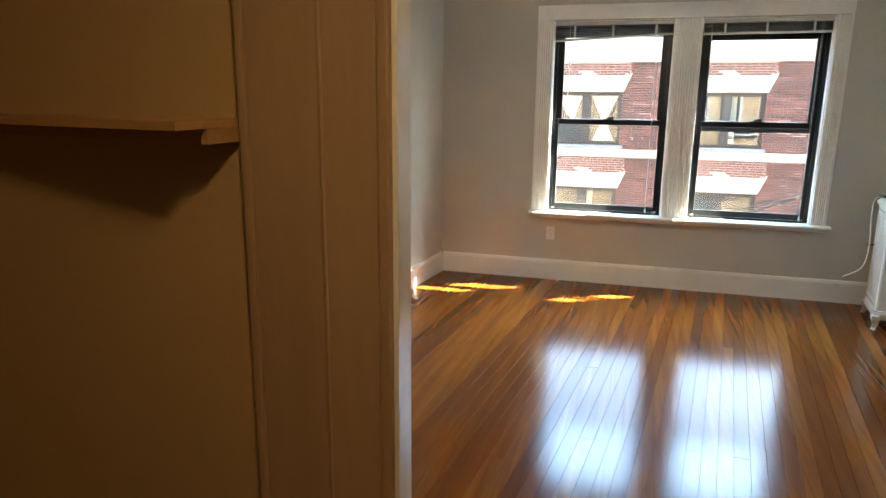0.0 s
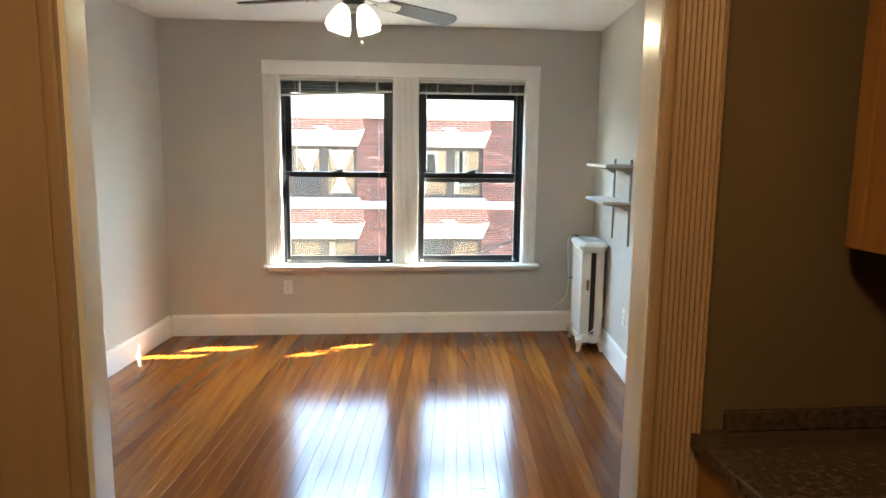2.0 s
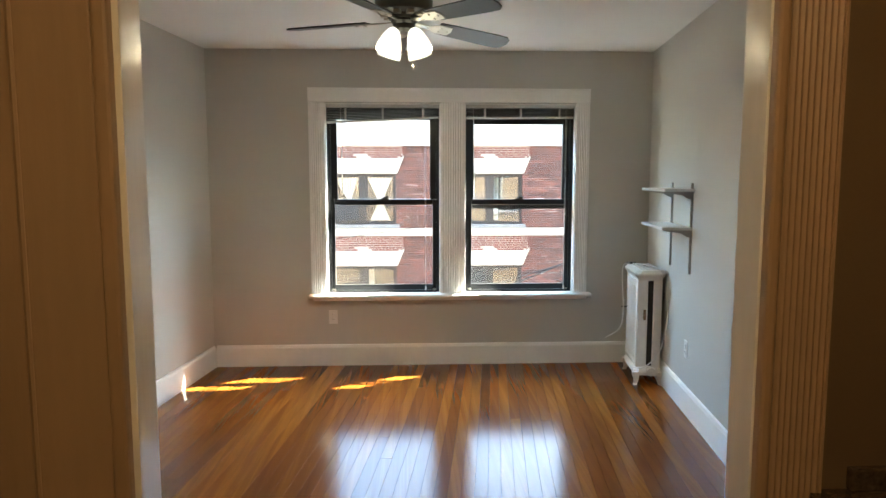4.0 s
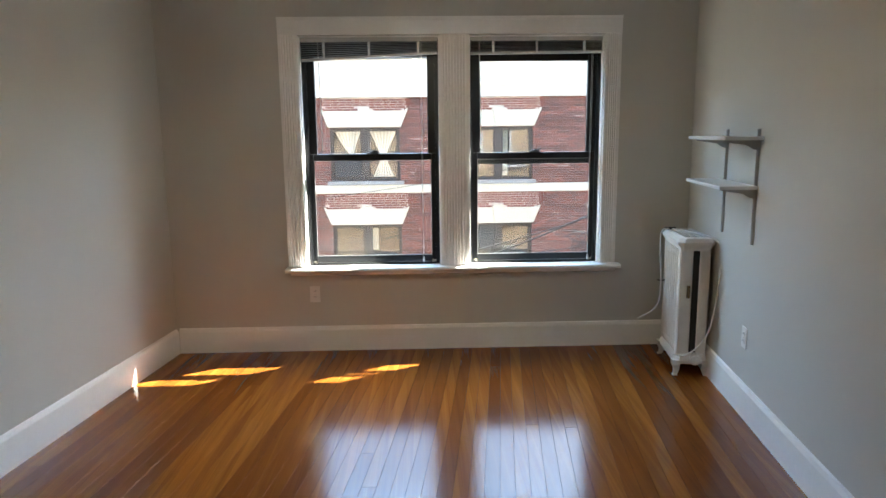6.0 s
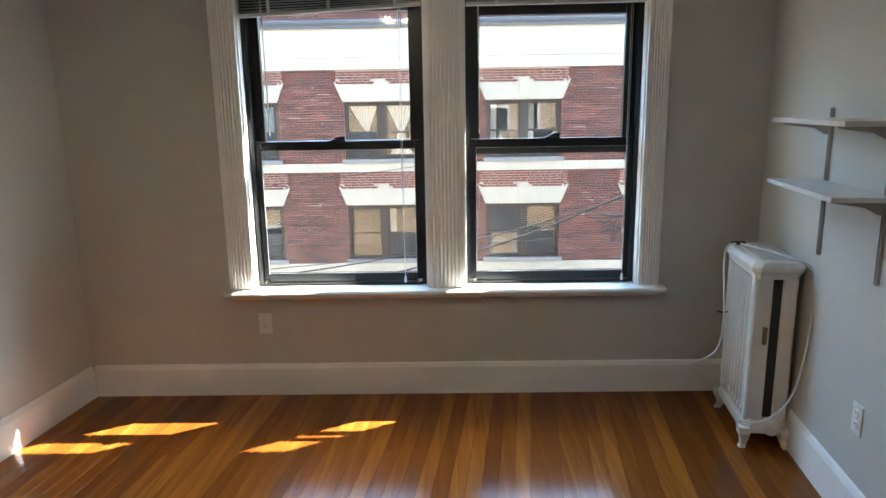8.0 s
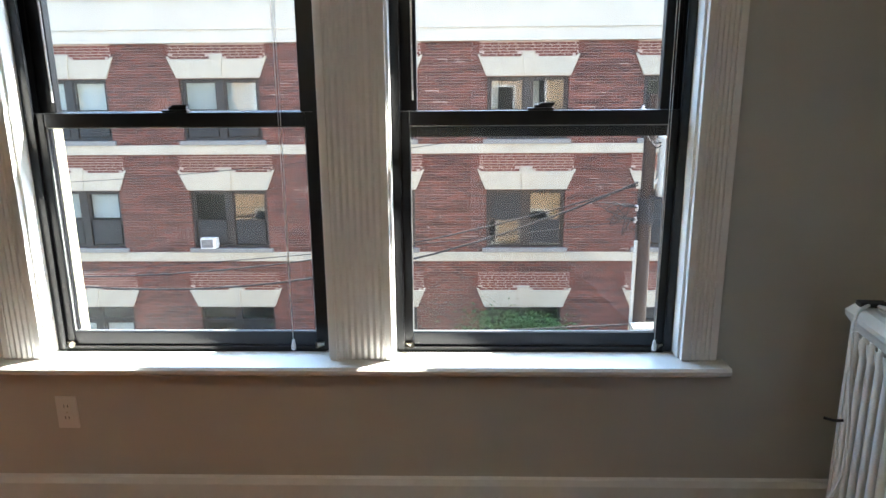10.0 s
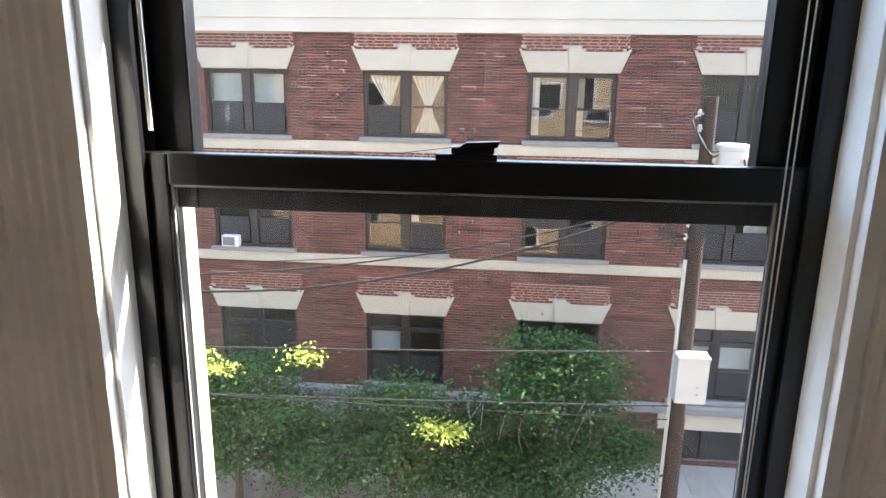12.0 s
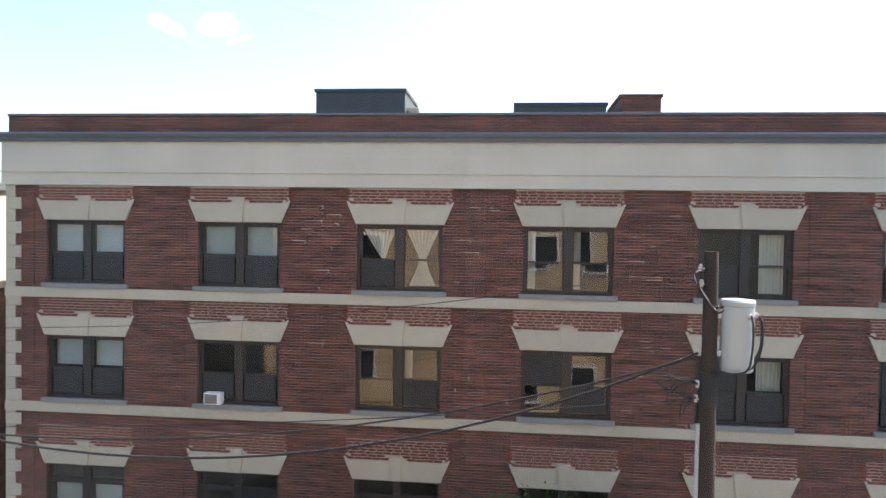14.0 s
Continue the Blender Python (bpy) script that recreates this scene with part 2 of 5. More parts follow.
M = {
    "wall": mat("grey_wall_paint", (0.53, 0.515, 0.47), 0.55, vary=0.03, scale=1.5, fine=180, bump=0.06),
    "ceiling": mat("white_ceiling_paint", (0.78, 0.77, 0.74), 0.8, vary=0.03, scale=2, fine=120, bump=0.05),
    "trim": mat("white_gloss_paint", (0.84, 0.83, 0.80), 0.32, vary=0.04, scale=5, fine=45, bump=0.06),
    "creamtrim": mat("cream_outer_paint", (0.38, 0.345, 0.24), 0.5, vary=0.06, scale=5, fine=45, bump=0.06),
    "jamb": mat("worn_white_jamb_paint", (0.74, 0.71, 0.65), 0.22, vary=0.08, scale=6, fine=30, bump=0.12, stretch=(1, 1, 0.15)),
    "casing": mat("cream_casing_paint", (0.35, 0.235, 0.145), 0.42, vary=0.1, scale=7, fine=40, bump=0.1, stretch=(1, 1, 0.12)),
    # darker copy of the kitchen wall colour, stands in for shade round the worktop
    "kshade": mat("shaded_kitchen_wall", (0.13, 0.086, 0.048), 0.6, vary=0.06, scale=2, fine=120, bump=0.05),
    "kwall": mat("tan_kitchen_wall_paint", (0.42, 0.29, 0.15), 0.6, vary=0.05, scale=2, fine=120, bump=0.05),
    "black": mat("black_window_paint", (0.007, 0.0075, 0.009), 0.32, vary=0.25, scale=12, fine=90, bump=0.06),
    "rad": mat("white_radiator_enamel", (0.74, 0.72, 0.67), 0.35, vary=0.06, scale=14, fine=70, bump=0.12),
    "dusty": mat("dusty_pierced_enamel", (0.55, 0.54, 0.51), 0.6, vary=0.5, scale=130, fine=300, bump=0.3),
    "cavity": mat("dark_iron_and_shade", (0.03, 0.028, 0.025), 0.7, vary=0.2),
    "cable": mat("white_cable", (0.72, 0.71, 0.68), 0.4, vary=0.04),
    "plastic": mat("white_plastic", (0.76, 0.75, 0.72), 0.3, vary=0.02, bump=0.0),
    "putty": mat("pale_glazing_putty", (0.42, 0.42, 0.4), 0.5, vary=0.1, scale=20),
    # near-black for slots and unlit rooms, their shade put into the colour
    "slot": mat("hollow_shade", (0.03, 0.03, 0.03), 0.6, bump=0.0),
    "shelf": mat("white_shelf_melamine", (0.72, 0.72, 0.71), 0.35, vary=0.03, bump=0.03),
    "steel": mat("grey_bracket_steel", (0.42, 0.41, 0.39), 0.4, vary=0.06, metal=0.2),
    "brass": mat("nickel_metal", (0.55, 0.5, 0.42), 0.28, metal=1.0, vary=0.06),
    "vent": mat("tarnished_brass", (0.22, 0.16, 0.09), 0.42, metal=1.0, vary=0.15),
    "pewter": mat("antique_pewter", (0.09, 0.085, 0.075), 0.32, metal=0.75, vary=0.15),
    "blade": wood("dark_walnut_blade", (0.025, 0.016, 0.012), (0.045, 0.028, 0.02), (0.07, 0.045, 0.032), 0.3, along="X", rand=False),
    "slat": mat("grey_blind_slat", (0.55, 0.55, 0.54), 0.4, vary=0.06),
    "glass": glass("window_glass", (0.97, 0.98, 0.98), 0.035, 0.03),
    "lampglass": glow("lit_frosted_glass", (1.0, 0.9, 0.72), LAMP),
    "klamp": glow("kitchen_lamp_glass", (1.0, 0.62, 0.28), 5.0),
    "plank": wood("varnished_fir_floor", (0.105, 0.027, 0.0042), (0.19, 0.056, 0.0075), (0.42, 0.16, 0.024), 0.15, coat=0.0, along="Y", ring=5.5, tone=0.3, streak=0.46, base=-0.02, stretch=0.05, warp=0.08, spec=0.34),
    "gap": mat("dark_floor_joint", (0.03, 0.014, 0.006), 0.7),
    "kfloor": mat("brown_kitchen_vinyl", (0.2, 0.13, 0.08), 0.4),
    "cabinet": wood("honey_oak_cabinet", (0.2, 0.085, 0.025), (0.34, 0.16, 0.05), (0.45, 0.24, 0.09), 0.35, along="Z", rand=False),
    "rawshelf": wood("plain_pine_shelf", (0.3, 0.17, 0.07), (0.42, 0.25, 0.11), (0.5, 0.32, 0.16), 0.5, along="X", rand=False),
    "granite": mat("speckled_brown_granite", (0.06, 0.042, 0.027), 0.15, vary=0.75, scale=55, fine=240, bump=0.02),
    "range": mat("black_enamel", (0.012, 0.012, 0.013), 0.2, vary=0.2),
    "limestone": mat("pale_limestone", (0.43, 0.395, 0.31), 0.85, vary=0.13, scale=1.2, fine=14, bump=0.15, rand=0.05),
    "frieze": mat("cream_frieze_stone", (0.52, 0.485, 0.40), 0.85, vary=0.1, scale=0.9, fine=10, bump=0.1),
    # darker than the cornice metal: the hatches' shade is put into this colour
    "hatch": mat("shaded_roof_metal", (0.03, 0.036, 0.043), 0.5, vary=0.12, scale=2),
    "cornice": mat("slate_blue_metal", (0.10, 0.115, 0.13), 0.5, vary=0.12, scale=2),
    "brick": brickwork("dark_red_brick", (0.15, 0.048, 0.031), (0.05, 0.021, 0.016), (0.245, 0.17, 0.14)),
    "repoint": mat("single_red_brick", (0.14, 0.045, 0.031), 0.9, vary=0.25, scale=7, fine=60, bump=0.2, rand=0.2),
    "mortar": mat("pale_mortar", (0.45, 0.37, 0.31), 0.95, vary=0.15),
    "sidebrick": brickwork("brown_side_brick", (0.16, 0.075, 0.045), (0.12, 0.055, 0.035), (0.17, 0.12, 0.09)),
    "wframe": mat("dark_brown_sash_paint", (0.022, 0.02, 0.02), 0.45, vary=0.12),
    "farpane": glass("far_window_glass", (0.9, 0.92, 0.92), 0.07),
    "pane": mat("dark_window_pane", (0.012, 0.014, 0.016), 0.03, vary=0.1, bump=0.012, fine=3.0, spec=0.8),
    "darkpanel": mat("dark_mesh_and_reflection", (0.016, 0.018, 0.02), 0.6, vary=0.3, scale=2.5, fine=90, bump=0.05),
    "blind": mat("pale_roller_blind", (0.50, 0.56, 0.56), 0.7, vary=0.06, rand=0.2),
    "curtain": mat("cream_net_curtain", (0.62, 0.58, 0.49), 0.8, vary=0.16, scale=3, fine=20, stretch=(8, 1, 1)),
    "stonesill": mat("grey_stone_sill", (0.22, 0.22, 0.21), 0.8, vary=0.15),
    "siding": mat("yellow_clapboard", (0.56, 0.38, 0.23), 0.6, vary=0.06, scale=2),
    "asphalt": mat("asphalt", (0.055, 0.055, 0.056), 0.9, vary=0.25, scale=1.2, fine=70, bump=0.3),
    "concrete": mat("pavement_concrete", (0.30, 0.29, 0.27), 0.9, vary=0.14, scale=1.0, fine=40, bump=0.2, rand=0.06),
    "ground": mat("dry_ground", (0.13, 0.12, 0.08), 0.95, vary=0.3, scale=0.4, fine=8, bump=0.2),
    "pole": mat("weathered_pole", (0.034, 0.023, 0.017), 0.95, vary=0.3, scale=6, fine=40, bump=0.3, stretch=(4, 4, 0.3)),
    "tank": mat("grey_transformer_paint", (0.40, 0.43, 0.42), 0.35, vary=0.06),
    "wire": mat("black_cable", (0.02, 0.02, 0.022), 0.85, bump=0.0),
    "tankdark": mat("dark_grey_plastic", (0.09, 0.095, 0.1), 0.6),
    "porcelain": mat("pale_insulator", (0.5, 0.48, 0.45), 0.25, vary=0.05),
    "bark": mat("grey_brown_bark", (0.09, 0.07, 0.05), 0.9, vary=0.3, scale=10, fine=50, bump=0.4),
    "leaf": mat("green_leaf", (0.036, 0.085, 0.026), 0.75, vary=0.45, scale=1.6, fine=18, bump=0.0, spec=0.15),
    # much brighter copy of the leaf colour, stands in for sun on the sprigs
    "sunleaf": mat("sunlit_leaf", (0.30, 0.36, 0.05), 0.7, vary=0.25, scale=4, fine=18, bump=0.0),
    "signwhite": mat("white_sign", (0.34, 0.33, 0.31), 0.4, vary=0.05),
    "red": mat("red_paint", (0.25, 0.06, 0.05), 0.4),
}


# ---- geometry helpers ----
def box(bm, x0, y0, z0, x1, y1, z1, bevel=0.0):
    r = bmesh.ops.create_cube(bm, size=1.0, matrix=Matrix.LocRotScale(((x0 + x1) / 2, (y0 + y1) / 2, (z0 + z1) / 2), None, (abs(x1 - x0), abs(y1 - y0), abs(z1 - z0))))
    if bevel:
        edges = list({e for v in r["verts"] for e in v.link_edges})
        bmesh.ops.bevel(bm, geom=edges, offset=bevel, segments=2, affect="EDGES", profile=0.6)
    return bm


def prism(bm, pts, z0, z1, axis="z"):
    """A polygon drawn out along z, x or y."""
    f = {"z": lambda a, b, c: (a, b, c), "y": lambda a, b, c: (a, c, b), "x": lambda a, b, c: (c, a, b)}[axis]
    lo = [bm.verts.new(f(a, b, z0)) for a, b in pts]
    hi = [bm.verts.new(f(a, b, z1)) for a, b in pts]
    bm.faces.new(lo[::-1])
    bm.faces.new(hi)
    for i in range(len(pts)):
        j = (i + 1) % len(pts)
        bm.faces.new((lo[i], lo[j], hi[j], hi[i]))
    bmesh.ops.recalc_face_normals(bm, faces=bm.faces)
    return bm


def cyl(bm, a, b, r, r2=None, n=12):
    a, b = Vector(a), Vector(b)
    d = b - a
    m = Matrix.Translation((a + b) / 2) @ d.to_track_quat("Z", "Y").to_matrix().to_4x4()
    bmesh.ops.create_cone(bm, cap_ends=True, segments=n, radius1=r, radius2=r if r2 is None else r2, depth=d.length, matrix=m)
    return bm


def lathe(bm, prof, n=24, m=None):
    """A turned shape round z from (radius, height) pairs."""
    m = m or Matrix.Identity(4)
    rings = [[bm.verts.new(m @ Vector((r * math.cos(2 * math.pi * i / n), r * math.sin(2 * math.pi * i / n), z))) for i in range(n)] for r, z in prof]
    for p, q in zip(rings, rings[1:]):
        for i in range(n):
            bm.faces.new((p[i], p[(i + 1) % n], q[(i + 1) % n], q[i]))
    bmesh.ops.recalc_face_normals(bm, faces=bm.faces)
    return bm


def tube(bm, pts, r, n=6):
    """A round cable through points."""
    pts = [Vector(p) for p in pts]
    rings = []
    for i, p in enumerate(pts):
        d = (pts[min(i + 1, len(pts) - 1)] - pts[max(i - 1, 0)]).normalized()
        s = d.cross(Vector((0.13, 0.31, 0.94))).normalized()
        u = d.cross(s)
        rings.append([bm.verts.new(p + r * (math.cos(2 * math.pi * k / n) * s + math.sin(2 * math.pi * k / n) * u)) for k in range(n)])
    for p, q in zip(rings, rings[1:]):
        for i in range(n):
            bm.faces.new((p[i], p[(i + 1) % n], q[(i + 1) % n], q[i]))
    bm.faces.new(rings[0][::-1])
    bm.faces.new(rings[-1])
    return bm


def curve(ctrl, n=24):
    """Points on a smooth line through ctrl."""
    c = [Vector(p) for p in ctrl]
    c = [2 * c[0] - c[1], *c, 2 * c[-1] - c[-2]]
    out = []
    for i in range(1, len(c) - 2):
        for k in range(n // (len(c) - 3) + 1):
            t = k / (n // (len(c) - 3) + 1)
            a, b, d, e = c[i - 1:i + 3]
            out.append(0.5 * ((2 * b) + (d - a) * t + (2 * a - 5 * b + 4 * d - e) * t * t + (3 * b - 3 * d + e - a) * t ** 3))
    return out + [c[-2]]


def data(bm, material, smooth=False):
    me = bpy.data.meshes.new("mesh")
    bm.to_mesh(me)
    bm.free()
    me.materials.append(material)
    if smooth:
        for p in me.polygons:
            p.use_smooth = True
        me.set_sharp_from_angle(angle=radians(35))
    return me


def part(name, bm, material, parent=None, label="", smooth=False, at=(0, 0, 0)):
    me = bm if isinstance(bm, bpy.types.Mesh) else data(bm, material, smooth)
    ob = new(name, me)
    ob.parent = parent
    ob.location = at
    return tagged(ob, label)


def thing(name, at, label, category, group="", kind="", turn=0.0):
    ob = new(name)
    ob.empty_display_size = 0.05
    ob.location = at
    ob.rotation_euler = (0, 0, radians(turn))
    return tagged(ob, label, category, group, kind)


def B():
    return bmesh.new()


# ---- room: floor, walls, ceiling ----
LS, RS = 0.115, 0.122            # lean of the side walls against the window wall
RX = 3.642                       # the right wall at the window wall
YD, YK = -4.042, -4.144            # the door wall's two faces
H = 2.6
DX0, DX1, DZ = 1.085, 2.408, 2.048  # doorway


def lx(y):
    return LS * y


def rx(y):
    return RX + RS * y


def structure(name, bm, material, label, category, smooth=False):
    ob = part(name, bm, material, None, label, smooth)
    return tagged(ob, label, category, "", "structure")


W1, W2 = (0.945, 1.888), (2.088, 3.010)   # window openings
WZ0, WZ1 = 0.585, 2.185         # their bottom and top
bm = B()
for x0, z0, x1, z1 in ((-0.25, -0.2, W1[0], H), (W1[1], -0.2, W2[0], H), (W2[1], -0.2, 3.95, H), (W1[0], -0.2, W1[1], WZ0), (W2[0], -0.2, W2[1], WZ0), (W1[0], WZ1, W1[1], H), (W2[0], WZ1, W2[1], H)):
    box(bm, x0, 0, z0, x1, 0.16, z1)
structure("wall_north", bm, M["wall"], "pale grey painted wall with two window openings", "wall")
bm = prism(B(), [(lx(0.0) - 0.15, 0), (lx(YK) - 0.15, YK), (lx(YK), YK), (lx(0.0), 0)], -0.2, H)
structure("wall_west", bm, M["wall"], "pale grey painted side wall streaked by reflected sunlight", "wall")
bm = prism(B(), [(rx(0.0), 0), (rx(YK), YK), (rx(YK) + 0.15, YK), (rx(0.0) + 0.15, 0)], -0.2, H)
structure("wall_east", bm, M["wall"], "pale grey painted side wall behind the radiator", "wall")
bm = B()
box(bm, -0.8, YK + 0.06, -0.2, DX0 - 0.02, YD, H)
box(bm, DX1 + 0.02, YK + 0.06, -0.2, 3.8, YD, H)
box(bm, DX0 - 0.02, YK + 0.06, DZ + 0.02, DX1 + 0.02, YD, H)
structure("wall_south", bm, M["wall"], "pale grey wall round a wide doorway", "wall")
bm = B()
box(bm, -1.6, YK, -0.2, DX0 - 0.02, YK + 0.06, H)
box(bm, DX0 - 0.02, YK, DZ + 0.02, DX1 + 0.02, YK + 0.06, H)
structure("wall_kitchen_north", bm, M["kwall"], "tan painted kitchen wall round the doorway", "wall")
# own segment, so the shade over the worktop sits in its colour
structure("wall_kitchen_corner", box(B(), DX1 + 0.0205, YK, -0.2, 3.8, YK + 0.06, H), M["kshade"], "kitchen wall above the worktop with shade put into its colour", "wall")
bm = box(B(), -1.75, -8.2, -0.2, -1.6, YK, H)
structure("wall_kitchen_west", bm, M["kwall"], "tan painted kitchen side wall", "wall")
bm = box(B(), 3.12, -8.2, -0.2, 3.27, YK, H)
structure("wall_kitchen_east", bm, M["kshade"], "kitchen wall behind the worktop with shade put into its colour", "wall")
bm = box(B(), -1.75, -8.35, -0.2, 3.27, -8.2, H)
structure("wall_kitchen_south", bm, M["kwall"], "tan painted kitchen end wall", "wall")
structure("ceiling", box(B(), -0.8, YK + 0.06, H, 3.95, 0.16, H + 0.15), M["ceiling"], "white painted ceiling", "ceiling")
structure("ceiling_kitchen", box(B(), -1.75, -8.35, H, 3.8, YK + 0.06, H + 0.15), M["ceiling"], "white painted kitchen ceiling", "ceiling")
structure("floor_kitchen", box(B(), -1.75, -8.35, -0.2, 3.8, YK + 0.03, -0.001), M["kfloor"], "brown kitchen floor", "floor")
floor = structure("floor", box(B(), -0.8, YK + 0.03, -0.2, 3.95, 0.0, -0.012), M["gap"], "glossy varnished strip floor of orange-brown fir", "floor")

# outer skin of the house: clapboards and window trim
bm = B()
for i in range(110):
    z = -8.9 + i * 0.125
    for x0, x1 in ((-9, W1[0] - 0.12), (W2[1] + 0.12, 11)) if WZ0 - 0.2 < z < WZ1 + 0.1 else ((-9, 11),):
        prism(bm, [(0.165, z), (0.205, z), (0.18, z + 0.125), (0.165, z + 0.125)], x0, x1, "x")
structure("wall_outer", bm, M["siding"], "yellow clapboard outer wall of the house", "wall")

bm = box(B(), 3.153, 0.21, -8.9, 11, 0.455, 4.85)
for i in range(137):
    z = -8.9 + i * 0.1
    prism(bm, [(3.135, z), (3.152, z), (3.152, z + 0.1), (3.149, z + 0.1)], 0.21, 0.47, "y")
structure("wall_outer_bay", bm, M["siding"], "yellow projecting bay of the house beside the window", "wall")

ow = data(box(box(box(box(B(), -0.62, 0.0, -0.1, -0.5, 0.05, 1.75), 0.5, 0.0, -0.1, 0.62, 0.05, 1.75), -0.5, 0.0, 1.65, 0.5, 0.05, 1.78), -0.66, 0.0, -0.14, 0.66, 0.08, -0.04), M["trim"])
op = data(box(box(B(), -0.5, 0.005, -0.04, 0.5, 0.02, 1.65), -0.5, 0.02, 0.78, 0.5, 0.035, 0.84), M["pane"])
for x, y in ((-7.4, 0.206), (-4.6, 0.206), (4.1, 0.457), (6.4, 0.457), (9.2, 0.457)):
    for z in (-0.05, -3.1, -6.1):
        w = tagged(part("window_outer", ow, None, None, "white-trimmed sash window on the clapboard wall", at=(x, y, z)), "white-trimmed sash window on the clapboard wall", "window", "", "structure")
        part("pane", op, None, w)

# baseboards
bm = B()
for prof in ([(0.0, 0.0), (-0.02, 0.0), (-0.02, 0.155), (-0.012, 0.175), (0.0, 0.18)],):
    prism(bm, prof, 0.02, 3.62, "x")
structure("baseboard_north", bm, M["trim"], "tall white painted baseboard under the window", "baseboard")


def skirting(name, fx, side, y0, y1, label):
    bm = B()
    prof = [(0.0, 0.0), (0.02, 0.0), (0.02, 0.155), (0.012, 0.175), (0.0, 0.18)]
    a = [bm.verts.new((fx(y0) + side * d, y0, z)) for d, z in prof]
    b = [bm.verts.new((fx(y1) + side * d, y1, z)) for d, z in prof]
    for i in range(5):
        bm.faces.new((a[i], a[(i + 1) % 5], b[(i + 1) % 5], b[i]))
    bm.faces.new(a)
    bm.faces.new(b[::-1])
    bmesh.ops.recalc_face_normals(bm, faces=bm.faces)
    return structure(name, bm, M["trim"], label, "baseboard")


skirting("baseboard_west", lx, 1, -0.02, YD, "tall white painted baseboard with a sunlit spot")
skirting("baseboard_east", rx, -1, -0.02, YD, "tall white painted baseboard behind the radiator")
bm = B()
box(bm, lx(YD) + 0.02, YD, 0, DX0 - 0.12, YD + 0.02, 0.18, 0.004)
box(bm, DX1 + 0.12, YD, 0, rx(YD) - 0.02, YD + 0.02, 0.18, 0.004)
structure("baseboard_south", bm, M["trim"], "tall white painted baseboard beside the doorway", "baseboard")


# ---- windows ----
def fluted(bm, x0, x1, z0, z1, y=0.0, depth=0.022, n=5, out=-1, groove=0.005, e=0.02):
    """A board with rounded reeds, facing out along y."""
    w = (x1 - x0 - 2 * e) / n
    pts = [(x0, y), (x0, y + out * depth), (x0 + e, y + out * depth)]
    for i in range(n):
        a = x0 + e + i * w
        pts += [(a + w * 0.06, y + out * (depth - groove)), (a + w * 0.3, y + out * (depth - 0.002)), (a + w * 0.5, y + out * depth), (a + w * 0.7, y + out * (depth - 0.002)), (a + w * 0.94, y + out * (depth - groove))]
    pts += [(x1 - e, y + out * depth), (x1, y + out * depth), (x1, y)]
    prism(bm, pts, z0, z1)
    return bm


trim = structure("window_trim", fluted(B(), 0.816, W1[0], 0.612, 2.18), M["trim"], "white reeded window casing, stool and head", "window trim")
part("casing", fluted(B(), W1[1], W2[0], 0.612, 2.18, n=8), M["trim"], trim)
part("casing", fluted(B(), W2[1], 3.12, 0.612, 2.18), M["trim"], trim)
bm = box(B(), 0.814, -0.024, 2.182, 3.122, 0.0, 2.285, 0.003)
box(bm, 0.814, -0.032, 2.272, 3.122, -0.022, 2.296, 0.003)
part("head_casing", bm, M["trim"], trim)
bm = prism(B(), [(0.05, 0.582), (-0.075, 0.582), (-0.084, 0.59), (-0.085, 0.6), (-0.078, 0.609), (0.05, 0.611)], 0.80, 3.148, "x")
part("stool", bm, M["trim"], trim, "white window stool in bright sun")
bm = prism(B(), [(-0.002, 0.58), (-0.04, 0.58), (-0.034, 0.565), (-0.015, 0.552), (-0.002, 0.55)], 0.83, 3.12, "x")
part("apron_moulding", bm, M["trim"], trim)
bm = B()
for x0, x1, y1 in ((W1[0] - 0.10, W1[0] - 0.001, 0.27), (W1[1] + 0.004, W2[0] - 0.004, 0.275), (W2[1] + 0.001, W2[1] + 0.12, 0.20)):
    box(bm, x0, 0.161, WZ0 - 0.05, x1, y1, WZ1 + 0.05, 0.003)
box(bm, W1[0] - 0.1, 0.161, WZ1 + 0.001, W2[1] + 0.12, 0.335, WZ1 + 0.12)
part("outer_casing", bm, M["creamtrim"], trim, "cream painted outer casing in bright sun")
bm = prism(B(), [(0.10, 0.57), (0.27, 0.55), (0.27, 0.592), (0.10, 0.622)], W1[0] - 0.05, W2[1] + 0.05, "x")
part("outer_sill", bm, M["trim"], trim, "white painted outer sill")


def sash(bm, x0, x1, z0, z1, y0, y1, st, bot, top):
    box(bm, x0, y0, z0, x0 + st, y1, z1, 0.003)
    box(bm, x1 - st, y0, z0, x1, y1, z1, 0.003)
    box(bm, x0 + st, y0 + 0.001, z0, x1 - st, y1 - 0.001, z0 + bot, 0.003)
    box(bm, x0 + st, y0 + 0.001, z1 - top, x1 - st, y1 - 0.001, z1, 0.003)
    return bm


